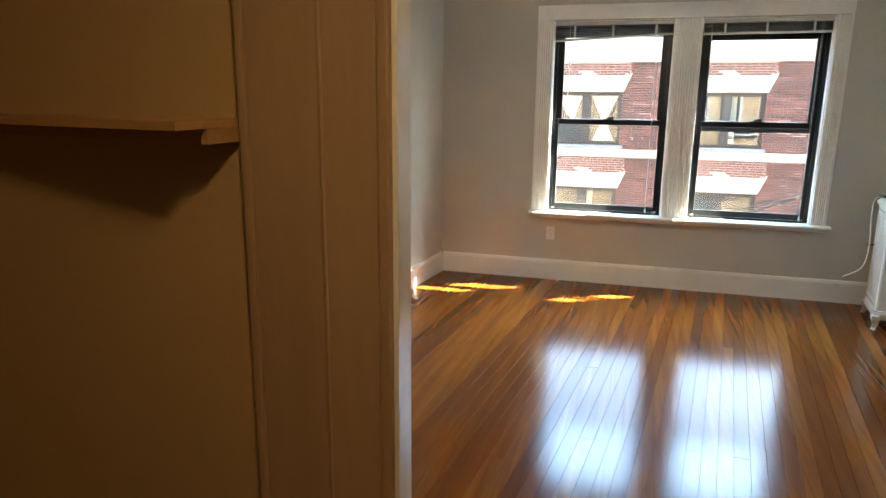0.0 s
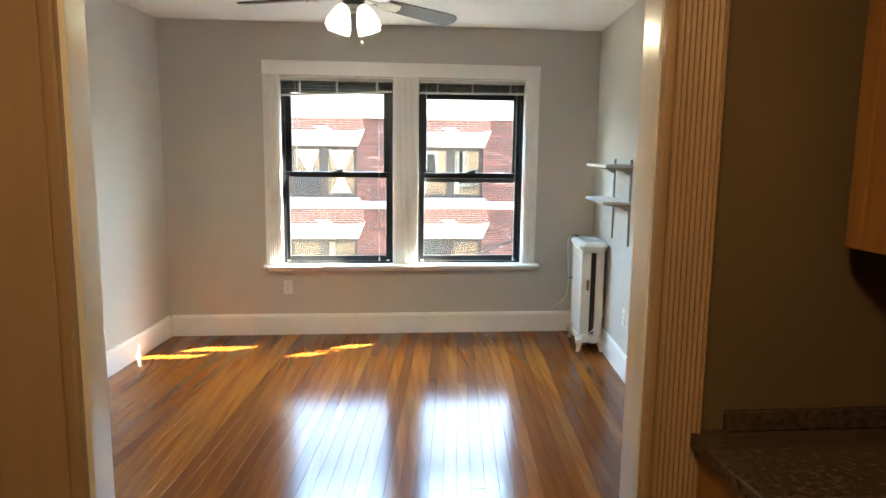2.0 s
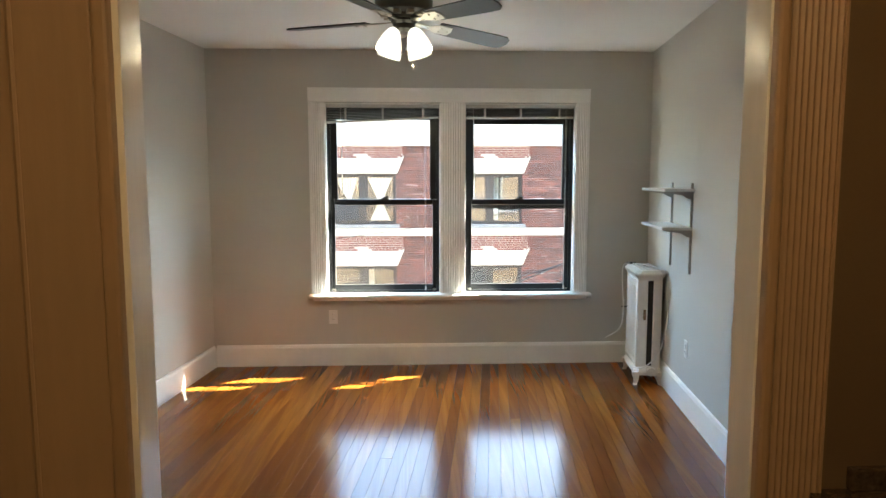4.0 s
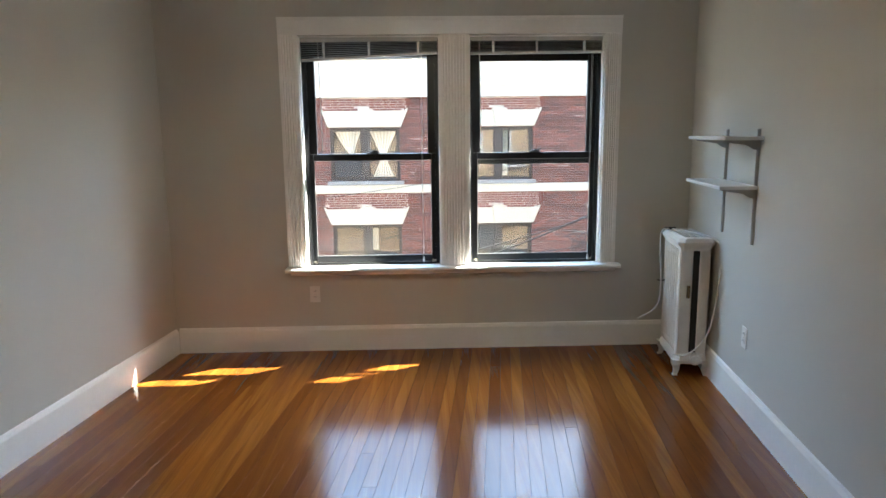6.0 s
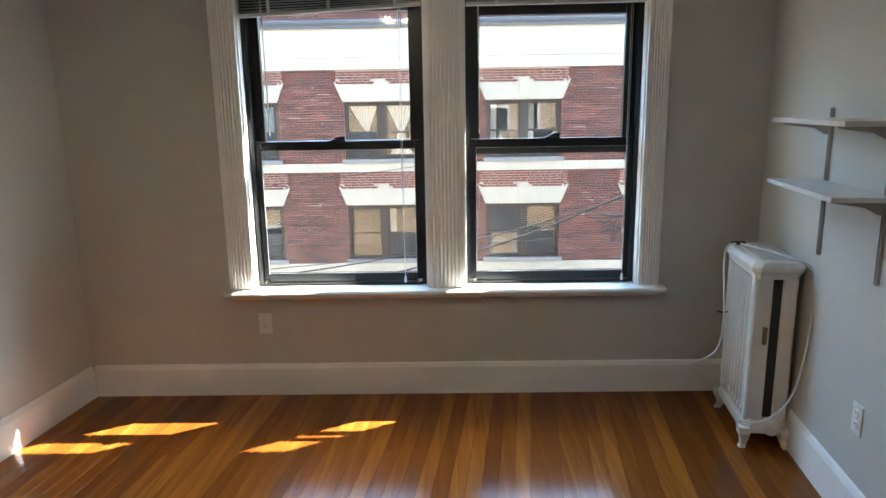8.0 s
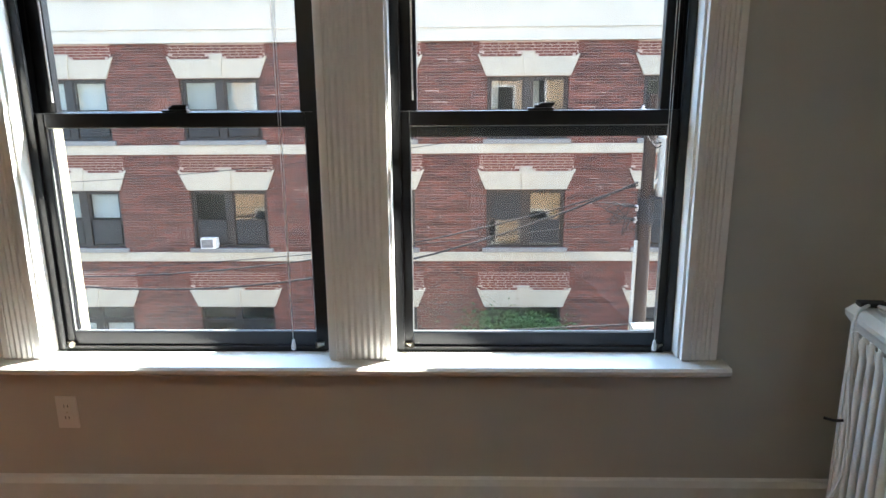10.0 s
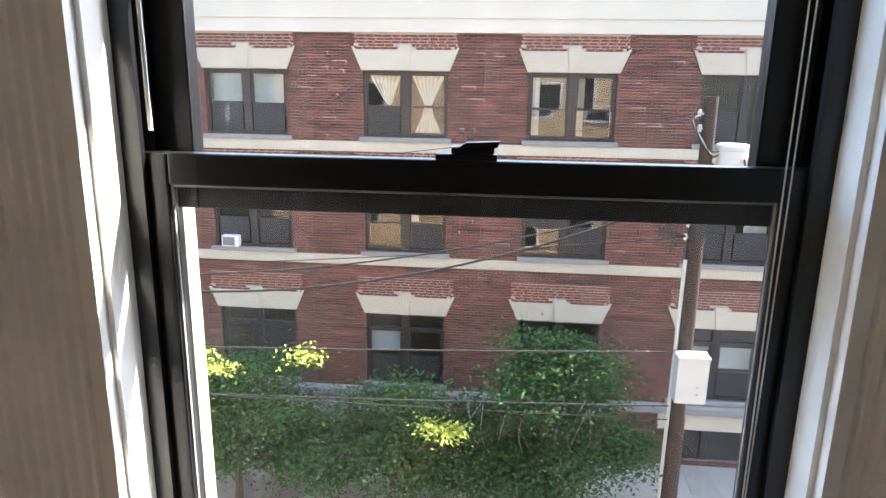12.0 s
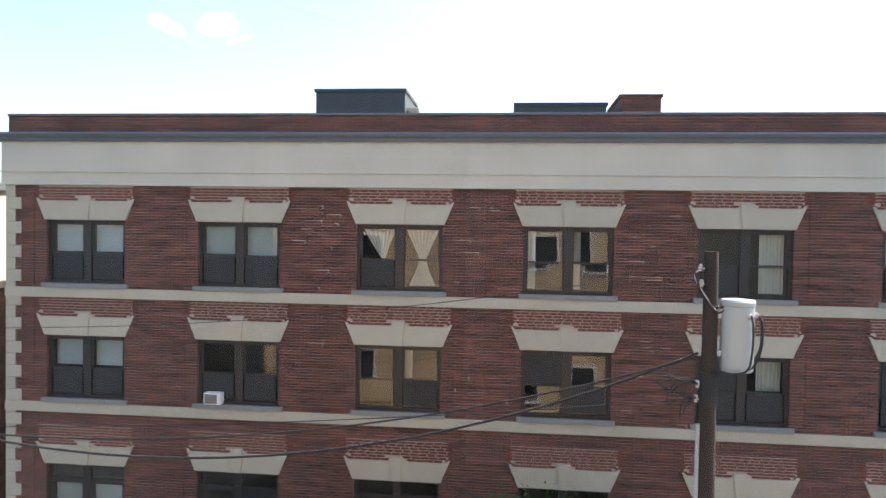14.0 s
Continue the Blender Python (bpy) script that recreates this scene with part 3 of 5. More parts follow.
def double_hung(name, x0, x1, drop, label):
    w = tagged(new(name), label, "window", "", "structure")
    j = B()
    for a, b in ((x0, x0 + 0.008), (x1 - 0.008, x1)):
        box(j, a, -0.001, 0.612, b, 0.055, 2.178)
    box(j, x0 + 0.008, -0.001, 2.17, x1 - 0.008, 0.055, 2.178)
    part("jamb", j, M["trim"], w, "white painted jamb")
    f = B()
    for a, b in ((x0 + 0.001, x0 + 0.034), (x1 - 0.034, x1 - 0.001)):
        box(f, a, 0.056, 0.612, b, 0.066, 2.17)
        box(f, a, 0.094, 0.612, b, 0.102, 2.17)
        box(f, a, 0.142, 0.612, b, 0.158, 2.17)
        box(f, a if a < (x0 + x1) / 2 else b - 0.012, 0.066, 0.612, a + 0.012 if a < (x0 + x1) / 2 else b, 0.142, 2.17)
    box(f, x0 + 0.034, 0.06, 2.115, x1 - 0.034, 0.158, 2.17)
    box(f, x0 + 0.034, 0.1395, 2.055, x1 - 0.034, 0.158, 2.1145)
    box(f, x0 + 0.034, 0.058, 0.6, x1 - 0.034, 0.158, 0.626)
    part("window_frame", f, M["black"], w, "black painted sash tracks")
    lo = part("lower_sash", sash(B(), x0 + 0.022, x1 - 0.022, 0.628, 1.394, 0.068, 0.093, 0.04, 0.045, 0.044), M["black"], w, "black lower sash")
    up = part("upper_sash", sash(B(), x0 + 0.022, x1 - 0.022, 1.352 - drop, 2.114 - drop, 0.106, 0.138, 0.062, 0.044, 0.055), M["black"], w, "black upper sash")
    g = part("pane", box(B(), x0 + 0.06, 0.079, 0.67, x1 - 0.06, 0.082, 1.353), M["glass"], lo, "clear glass with faint smears")
    g.visible_shadow = False
    g = part("pane", box(B(), x0 + 0.081, 0.12, 1.393 - drop, x1 - 0.081, 0.123, 2.062 - drop), M["glass"], up)
    g.visible_shadow = False
    b = sash(B(), x0 + 0.0615, x1 - 0.0615, 0.6725, 1.3505, 0.0735, 0.0785, 0.004, 0.004, 0.004)
    part("glazing_bead", b, M["putty"], lo, "pale worn putty line round the glass")
    b = B()
    xm = (x0 + x1) / 2 + 0.005
    for k in (0, 1):
        cyl(b, (x0 + 0.034 if k == 0 else x1 - 0.034, 0.066, 0.633), (x0 + 0.06 if k == 0 else x1 - 0.06, 0.05, 0.633), 0.007, 0.011, 8)
    part("sash_stop", b, M["brass"], lo, "small metal sash stop")
    b = box(B(), xm - 0.04, 0.066, 1.394, xm + 0.04, 0.095, 1.402, 0.002)
    box(b, xm - 0.02, 0.07, 1.402, xm + 0.036, 0.092, 1.411, 0.003)
    prism(b, [(xm - 0.012, 1.409), (xm + 0.04, 1.411), (xm + 0.043, 1.419), (xm, 1.417)], 0.062, 0.08, "y")
    part("sash_lock", b, M["black"], lo, "black cam lock on the meeting rail")
    return w


double_hung("window_1", *W1, 0.0, "closed black double-hung window in a white casing")
double_hung("window_2", *W2, 0.04, "closed black double-hung window, upper sash slipped a little")


def blind(x0, x1, tilt, cord_x, wand_x, label):
    """A raised slatted blind: head rail, stacked slats, bottom rail, cord and wand."""
    t = thing("window_blind", (x0, 0.028, 2.168), label, "blind", "raised blinds in the windows")
    w = x1 - x0
    part("head_rail", box(B(), 0.012, -0.022, -0.028, w - 0.012, 0.022, -0.001, 0.002), M["slat"], t)
    for i in range(7):
        k = (i + 1) / 8
        b = B()
        zl, zr = -0.032 - 0.0085 * i - tilt * k, -0.032 - 0.0085 * i
        s = [b.verts.new(v) for v in ((0.015, -0.022, zl - 0.002), (w - 0.015, -0.022, zr - 0.002), (w - 0.015, 0, zr + 0.001), (0.015, 0, zl + 0.001), (w - 0.015, 0.022, zr - 0.002), (0.015, 0.022, zl - 0.002))]
        b.faces.new((s[0], s[1], s[2], s[3]))
        b.faces.new((s[3], s[2], s[4], s[5]))
        bmesh.ops.solidify(b, geom=b.faces[:], thickness=0.0012)
        part("slat", b, M["slat"], t)
    b = B()
    prism(b, [(0.013, -0.108 - tilt), (w - 0.013, -0.108), (w - 0.013, -0.093), (0.013, -0.093 - tilt)], -0.023, 0.023, "y")
    part("bottom_rail", b, M["slat"], t)
    for u in (0.18, 0.5, 0.85):
        b = box(B(), w * u - 0.008, -0.0245, -0.1 - tilt * (1 - u), w * u + 0.008, -0.0232, -0.03)
        part("ladder_tape", b, M["cable"], t)
    b = B()
    for d in (0, 0.009):
        tube(b, [(cord_x - x0 + d, -0.02, -0.03), (cord_x - x0 + d * 0.8, -0.022, -0.8), (cord_x - x0 + 0.004, -0.024, -1.5)], 0.0011, 5)
    c = part("lift_cord", b, M["cable"], t, "thin white lift cord")
    b = lathe(B(), [(0.001, 0.0), (0.004, 0.0), (0.0075, -0.018), (0.008, -0.032), (0.004, -0.036), (0.001, -0.036)], 12, Matrix.Translation((cord_x - x0 + 0.004, -0.024, -1.497)))
    part("tassel", b, M["plastic"], c, "small white plastic cord tassel", True)
    b = tube(B(), [(wand_x - x0, -0.02, -0.03), (wand_x - x0 + 0.004, -0.021, -0.4), (wand_x - x0 + 0.006, -0.022, -0.74)], 0.003, 6)
    part("tilt_wand", b, M["plastic"], t, "thin clear tilt wand")
    return t


blind(W1[0], W1[1], 0.045, 1.76, 1.075, "raised grey slatted blind hanging crooked in the window head")
blind(W2[0], W2[1], 0.006, 2.925, 2.16, "raised grey slatted blind in the window head")


# ---- outlets ----
def outlet(at, turn, label):
    t = thing("wall_outlet", at, label, "outlet", "wall outlets", turn=turn)
    part("plate", box(B(), -0.036, -0.006, -0.058, 0.036, 0.0, 0.058, 0.003), M["plastic"], t)
    for s in (-1, 1):
        f = part("socket", lathe(B(), [(0.0005, 0.0), (0.014, 0.0), (0.016, -0.002), (0.016, -0.004)], 16, Matrix.Translation((0, -0.0085, s * 0.021)) @ Matrix.Rotation(radians(90), 4, "X")), M["plastic"], t)
        b = B()
        for d in (-0.006, 0.006):
            box(b, d - 0.0012, -0.0092, s * 0.021 - 0.001, d + 0.0012, -0.0084, s * 0.021 + 0.008)
        part("slot", b, M["slot"], f)
    part("screw", cyl(B(), (0, -0.0075, 0), (0, -0.0058, 0), 0.003, n=8), M["brass"], t)
    return t


outlet((0.988, 0.0, 0.413), 0, "white duplex outlet on the grey wall under the window")
outlet((rx(-1.22), -1.22, 0.424), -97, "white duplex outlet on the grey wall near the radiator")


# ---- shelves on the east wall ----
SA = math.degrees(math.atan(RS))
shelf_at = [(-0.757, "north"), (-1.24, "south")]
for y, _ in shelf_at:
    t = thing("shelf_standard", (rx(y), y, 0.935), "grey slotted steel shelf standard screwed to the wall", "shelf rail", "shelf standards on the wall", turn=-90 - SA)
    b = box(B(), -0.009, -0.012, 0, -0.006, 0.0, 0.6)
    box(b, 0.006, -0.012, 0, 0.009, 0.0, 0.6)
    box(b, -0.006, -0.004, 0, 0.006, 0.0, 0.6)
    part("rail", b, M["steel"], t)
    b = B()
    for k in range(22):
        box(b, -0.0035, -0.0046, 0.02 + k * 0.0255, 0.0035, -0.0041, 0.032 + k * 0.0255)
    part("slots", b, M["slot"], t)
for z, y0, y1, label in ((1.247, -0.67, -1.30, "white lower wall shelf on steel brackets"), (1.498, -0.67, -1.34, "white upper wall shelf on steel brackets")):
    yc = (y0 + y1) / 2
    t = thing("wall_shelf", (rx(yc), yc, z), label, "shelf", "wall shelves above the radiator", turn=-90 - SA)
    hw = (y0 - y1) / 2
    part("board", box(B(), -hw, -0.205, -0.018, hw, -0.014, 0.0, 0.002), M["shelf"], t)
    for y, _ in shelf_at:
        o = -(y - yc)
        b = prism(B(), [(-0.006, -0.019), (-0.185, -0.019), (-0.185, -0.026), (-0.07, -0.042), (-0.03, -0.066), (-0.006, -0.07)], -0.004, 0.004, "x")
        bmesh.ops.translate(b, verts=b.verts, vec=(o, 0, 0))
        part("bracket", b, M["steel"], t, "grey steel shelf bracket")


# ---- radiator ----
def radiator():
    """Local: x across (front face of ribs at x=0), y along, z up."""
    L, Wd = 0.43, 0.185
    t = thing("radiator", (3.468, -0.44, 0), "white cast-iron column radiator with slab top and claw feet", "radiator", turn=-SA)
    hx, hy = Wd / 2, L / 2
    for i in range(8):
        y = hy - 0.036 - i * 0.0455
        b = B()
        for s in (-1, 1):
            cyl(b, (s * (hx - 0.014), y, 0.135), (s * (hx - 0.014), y, 0.80), 0.0125, n=12)
            lathe(b, [(0.015, 0.0), (0.02, 0.012), (0.019, 0.03), (0.0135, 0.045)], 12, Matrix.Translation((s * (hx - 0.016), y, 0.136)))
            lathe(b, [(0.0135, -0.06), (0.019, -0.035), (0.021, -0.005)], 12, Matrix.Translation((s * (hx - 0.016), y, 0.80)))
        part("section", b, M["rad"], t, smooth=True)
    for s in (-1, 1):
        b = B()
        q_ = 0.080 if s < 0 else 0.066
        prism(b, [(s * hx, -hy + 0.02), (s * (hx - 0.008), -hy + 0.012), (s * (hx - q_ + 0.006), -hy + 0.012), (s * (hx - q_), -hy + 0.018), (s * (hx - q_ + 0.012), -hy + 0.05), (s * hx, -hy + 0.05)], 0.13, 0.812)
        part("end_column", b, M["rad"], t)
        b = B()
        prism(b, [(s * hx, hy - 0.012), (s * hx, hy - 0.03), (s * (hx - 0.055), hy - 0.03), (s * (hx - 0.072), hy - 0.012)], 0.13, 0.812)
        part("end_column", b, M["rad"], t)
    # near-black block inside the white radiator, gives the gaps their shade by colour
    part("core", box(B(), -hx + 0.034, -hy + 0.03, 0.14, hx - 0.04, hy - 0.03, 0.80), M["cavity"], t, "dark block standing in for shade between the columns")

    def oct_ring(b, dx, dy, cut, z):
        return [b.verts.new((x, y, z)) for x, y in ((-dx + cut, -dy), (dx - cut, -dy), (dx, -dy + cut), (dx, dy - cut), (dx - cut, dy), (-dx + cut, dy), (-dx, dy - cut), (-dx, -dy + cut))]

    def stack(b, levels):
        rings = [oct_ring(b, *lv) for lv in levels]
        for p, q in zip(rings, rings[1:]):
            for i in range(8):
                b.faces.new((p[i], p[(i + 1) % 8], q[(i + 1) % 8], q[i]))
        b.faces.new(rings[0][::-1])
        b.faces.new(rings[-1])
        bmesh.ops.recalc_face_normals(b, faces=b.faces)
        return b
    part("top", stack(B(), [(hx - 0.005, hy - 0.005, 0.012, 0.80), (hx + 0.004, hy + 0.006, 0.02, 0.822), (hx + 0.018, hy + 0.02, 0.03, 0.84), (hx + 0.02, hy + 0.022, 0.032, 0.855), (hx + 0.004, hy + 0.006, 0.03, 0.876), (hx - 0.01, hy - 0.008, 0.028, 0.882)]), M["rad"], t, "moulded white radiator top with dusty grille pattern")
    b = B()
    random.seed(5)
    for i in range(4):
        for k in range(11):
            x, y = -hx + 0.041 + i * 0.0375, -hy + 0.04 + k * 0.035
            box(b, x - 0.0155, y - 0.0155, 0.8825, x + 0.0155, y + 0.0155, 0.8845, 0.003)
    part("grille_pattern", b, M["dusty"], t, "pierced dusty grille pattern")
    b = stack(B(), [(hx + 0.006, hy + 0.008, 0.03, 0.075), (hx + 0.012, hy + 0.014, 0.034, 0.095), (hx + 0.006, hy + 0.008, 0.03, 0.115), (hx - 0.006, hy - 0.004, 0.02, 0.137)])
    part("base", b, M["rad"], t)
    for sx in (-1, 1):
        for sy in (-1, 1):
            b = B()
            x, y = sx * (hx - 0.005), sy * (hy - 0.012)
            rings = []
            for dx, dz, w in ((0.0, 0.10, 0.034), (0.004, 0.07, 0.03), (-0.004, 0.04, 0.021), (0.002, 0.012, 0.015), (0.008, 0.0, 0.018)):
                rings.append([b.verts.new((x + sx * dx + a * w * 0.8, y + sy * dx + c * w * 0.8, dz)) for a, c in ((-1, -1), (1, -1), (1, 1), (-1, 1))])
            for p, q in zip(rings, rings[1:]):
                for i in range(4):
                    b.faces.new((p[i], p[(i + 1) % 4], q[(i + 1) % 4], q[i]))
            b.faces.new(rings[-1])
            b.faces.new(rings[0])
            bmesh.ops.recalc_face_normals(b, faces=b.faces)
            part("claw_foot", b, M["rad"], t)
    b = cyl(B(), (0.02, -hy - 0.026, 0.105), (0.02, -hy - 0.002, 0.105), 0.032, 0.034, 18)
    cyl(b, (0.02, -hy - 0.032, 0.105), (0.02, -hy - 0.024, 0.105), 0.017, 0.02, 6)
    part("end_plug", b, M["rad"], t, "round iron end plug", True)
    b = box(B(), -0.045, -hy - 0.006, 0.5, -0.027, -hy + 0.013, 0.58, 0.004)
    box(b, -0.043, -hy - 0.014, 0.53, -0.031, -hy - 0.004, 0.565, 0.003)
    part("air_vent", b, M["vent"], t, "small tarnished brass air vent")
    b = tube(B(), curve([(-hx, hy - 0.05, 0.535), (-hx - 0.02, hy - 0.04, 0.528), (-hx - 0.045, hy - 0.03, 0.53)], 8), 0.004, 8)
    part("valve_stub", b, M["cavity"], t)
    return t


radiator()
t = thing("white_cable", (3.450, -0.44, 0.886), "loose thin white cable draped over the radiator top", "cable", turn=-SA)
part("cord", tube(B(), curve([(-0.10, -0.232, -0.745), (-0.02, -0.27, -0.73), (0.08, -0.30, -0.6), (0.125, -0.295, -0.38), (0.145, -0.28, -0.12), (0.14, -0.255, -0.035), (0.09, -0.2, 0.003), (0.0, 0.02, 0.007), (-0.06, 0.14, 0.006)], 60), 0.0048, 8), M["cable"], t, smooth=True)
part("cord", tube(B(), curve([(-0.05, 0.15, 0.006), (-0.13, 0.06, 0.0), (-0.148, 0.02, -0.1), (-0.14, -0.01, -0.35), (-0.165, 0.0, -0.5), (-0.27, 0.03, -0.585)], 40), 0.0044, 8), M["cable"], t, smooth=True)
b = box(B(), -0.095, 0.12, 0.0, -0.025, 0.155, 0.014, 0.004)
part("cable_clip", b, M["cavity"], t, "dark cable clip")


# ---- ceiling fan ----
fan = thing("ceiling_fan", (1.62, -1.84, H), "dark pewter ceiling fan with walnut blades and lit glass shades", "ceiling fan")
part("canopy", lathe(B(), [(0.001, 0.0), (0.03, 0.0), (0.031, -0.012), (0.036, -0.03), (0.046, -0.048), (0.052, -0.06), (0.014, -0.068)], 28), M["pewter"], fan, smooth=True)
part("motor_housing", lathe(B(), [(0.014, -0.054), (0.04, -0.058), (0.13, -0.068), (0.151, -0.08), (0.155, -0.092), (0.153, -0.142), (0.144, -0.153), (0.095, -0.166), (0.08, -0.19), (0.001, -0.19)], 36), M["pewter"], fan, smooth=True)
for i in range(10):
    a = 2 * math.pi * i / 10
    v_ = part("vent_plate", box(B(), -0.018, -0.018, -0.012, 0.018, 0.018, 0.008, 0.003), M["brass"], fan, "pale metal vent plate")
    v_.matrix_basis = Matrix.Translation((0.108 * math.cos(a), 0.108 * math.sin(a), -0.166)) @ Matrix.Rotation(a, 4, "Z")
part("switch_housing", lathe(B(), [(0.07, -0.19), (0.072, -0.2), (0.06, -0.215), (0.06, -0.24), (0.048, -0.255), (0.001, -0.256)], 28), M["pewter"], fan, smooth=True)
blade_angles = [97, 25, -47, -119, -191]
for ang in blade_angles:
    a = radians(ang)
    m = Matrix.Translation((0, 0, -0.192)) @ Matrix.Rotation(radians(-3), 4, "X") @ Matrix.Rotation(radians(1.2), 4, "Y") @ Matrix.Rotation(a, 4, "Z") @ Matrix.Rotation(radians(3.2), 4, "Y") @ Matrix.Rotation(radians(-12), 4, "X")
    b = B()
    out = [(0.20, -0.055), (0.28, -0.062), (0.56, -0.07), (0.62, -0.066), (0.645, -0.045), (0.655, 0.0), (0.645, 0.045), (0.62, 0.066), (0.56, 0.07), (0.28, 0.062), (0.20, 0.055)]
    prism(b, out, -0.003, 0.004)
    bl = part("blade", b, M["blade"], fan, "dark walnut fan blade")
    bl.matrix_basis = m
    b = prism(B(), [(0.06, -0.016), (0.15, -0.014), (0.2, -0.045), (0.275, -0.04), (0.285, 0.0), (0.275, 0.04), (0.2, 0.045), (0.15, 0.014), (0.06, 0.016)], -0.009, -0.004)
    part("blade_iron", b, M["brass"], bl, "pale metal blade bracket")
    for u, v in ((0.215, 0.022), (0.215, -0.022), (0.262, 0.0)):
        part("blade_screw", cyl(B(), (u, v, -0.014), (u, v, -0.008), 0.006, n=8), M["brass"], bl)
for i in range(4):
    a = radians(-135 + i * 90)
    c, s = math.cos(a), math.sin(a)
    arm = part("lamp_arm", tube(B(), curve([(0.03 * c, 0.03 * s, -0.245), (0.055 * c, 0.055 * s, -0.25), (0.075 * c, 0.075 * s, -0.262)], 8), 0.01, 8), M["pewter"], fan, smooth=True)
    m = Matrix.Translation((0.072 * c, 0.072 * s, -0.25)) @ Matrix.Rotation(a, 4, "Z") @ Matrix.Rotation(radians(-24), 4, "Y")
    b = lathe(B(), [(0.001, 0.0), (0.024, 0.0), (0.034, -0.012), (0.047, -0.04), (0.058, -0.075), (0.064, -0.105), (0.066, -0.128), (0.063, -0.129), (0.061, -0.105), (0.054, -0.075), (0.042, -0.04), (0.02, -0.014)], 24, m)
    part("shade", b, M["lampglass"], arm, "lit white frosted glass shade", True)
    lamp = new("fan_bulb", bpy.data.lights.new("fan_bulb", "POINT"))
    lamp.data.energy, lamp.data.color, lamp.data.shadow_soft_size = BULB, (1.0, 0.84, 0.58), 0.03
    lamp.parent = fan
    lamp.location = m @ Vector((0, 0, -0.1))
for dx, ln in ((0.045, 0.178), (-0.025, 0.1)):
    b = tube(B(), [(dx, -0.03, -0.256), (dx, -0.03, -0.256 - ln)], 0.0012, 5)
    lathe(b, [(0.001, 0.012), (0.006, 0.008), (0.0085, 0.0), (0.006, -0.008), (0.001, -0.012)], 10, Matrix.Translation((dx, -0.03, -0.262 - ln)))
    part("pull_chain", b, M["brass"], fan, "beaded pull chain with a small knob", True)


# ---- doorway ----
door = structure("door_1", box(B(), DX0 - 0.02, YK - 0.002, 0, DX0, YD + 0.002, DZ, 0.002), M["jamb"], "wide cased doorway with worn white jambs", "doorway")
part("jamb", box(B(), DX1, YK - 0.002, 0, DX1 + 0.02, YD + 0.002, DZ, 0.002), M["jamb"], door)
part("head_jamb", box(B(), DX0 - 0.02, YK - 0.002, DZ, DX1 + 0.02, YD + 0.002, DZ + 0.02, 0.002), M["jamb"], door)
yk = YK
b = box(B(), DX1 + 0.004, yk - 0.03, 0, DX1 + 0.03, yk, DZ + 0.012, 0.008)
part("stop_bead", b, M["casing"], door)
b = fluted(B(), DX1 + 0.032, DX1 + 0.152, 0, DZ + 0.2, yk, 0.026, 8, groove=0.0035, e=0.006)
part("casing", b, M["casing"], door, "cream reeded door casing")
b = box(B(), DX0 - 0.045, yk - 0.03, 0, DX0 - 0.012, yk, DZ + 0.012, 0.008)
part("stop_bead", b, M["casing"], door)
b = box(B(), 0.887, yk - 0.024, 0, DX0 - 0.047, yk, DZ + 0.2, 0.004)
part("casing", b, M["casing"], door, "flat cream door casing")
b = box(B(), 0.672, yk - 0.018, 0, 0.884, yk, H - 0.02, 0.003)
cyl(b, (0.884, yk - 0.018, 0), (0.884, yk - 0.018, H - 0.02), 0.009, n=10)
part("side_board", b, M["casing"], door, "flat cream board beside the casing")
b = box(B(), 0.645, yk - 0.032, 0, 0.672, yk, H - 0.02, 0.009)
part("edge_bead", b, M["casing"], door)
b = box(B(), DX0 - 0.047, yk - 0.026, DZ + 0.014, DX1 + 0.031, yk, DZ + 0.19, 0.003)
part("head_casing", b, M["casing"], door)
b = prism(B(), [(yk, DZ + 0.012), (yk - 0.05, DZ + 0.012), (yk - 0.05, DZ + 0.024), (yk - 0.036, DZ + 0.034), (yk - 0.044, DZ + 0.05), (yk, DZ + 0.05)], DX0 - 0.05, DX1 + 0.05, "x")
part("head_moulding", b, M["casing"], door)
b = B()
fluted(b, DX0 - 0.13, DX0 - 0.01, 0, DZ + 0.09, YD, 0.022, 5, 1)
fluted(b, DX1 + 0.01, DX1 + 0.13, 0, DZ + 0.09, YD, 0.022, 5, 1)
box(b, DX0 - 0.13, YD, DZ + 0.092, DX1 + 0.13, YD + 0.024, DZ + 0.2, 0.003)
part("room_casing", b, M["trim"], door, "white casing on the room side")

# ---- kitchen ----
t = thing("corner_shelf", (0.64, yk, 1.49), "narrow plain wooden shelf on the tan kitchen wall", "shelf")
part("board", prism(B(), [(0.0, 0.0), (-1.25, 0.0), (-1.25, -0.08), (0.0, -0.28)], 0.0, 0.022), M["rawshelf"], t)
part("cleat", box(B(), -1.2, -0.02, -0.04, -0.0, 0.0, -0.001, 0.002), M["rawshelf"], t)
part("end_cleat", box(B(), -0.02, -0.16, -0.04, 0.0, -0.021, -0.001, 0.002), M["rawshelf"], t)

t = thing("base_cabinet", (2.56, -4.480, 0), "honey oak base cabinet under the granite worktop", "cabinet")
part("body", box(B(), 0.02, 0.0, 0.1, 0.56, 0.332, 0.834), M["cabinet"], t)
part("plinth", box(B(), 0.06, 0.0, 0.0, 0.56, 0.332, 0.1), M["range"], t)
d = part("door", box(B(), 0.0, 0.008, 0.13, 0.019, 0.322, 0.82, 0.004), M["cabinet"], t)
part("knob", lathe(B(), [(0.001, 0.03), (0.012, 0.028), (0.016, 0.02), (0.012, 0.012), (0.006, 0.008), (0.006, 0.0)], 14, Matrix.Translation((0.0, 0.05, 0.7)) @ Matrix.Rotation(radians(-90), 4, "Y")), M["black"], d, "black round knob", True)
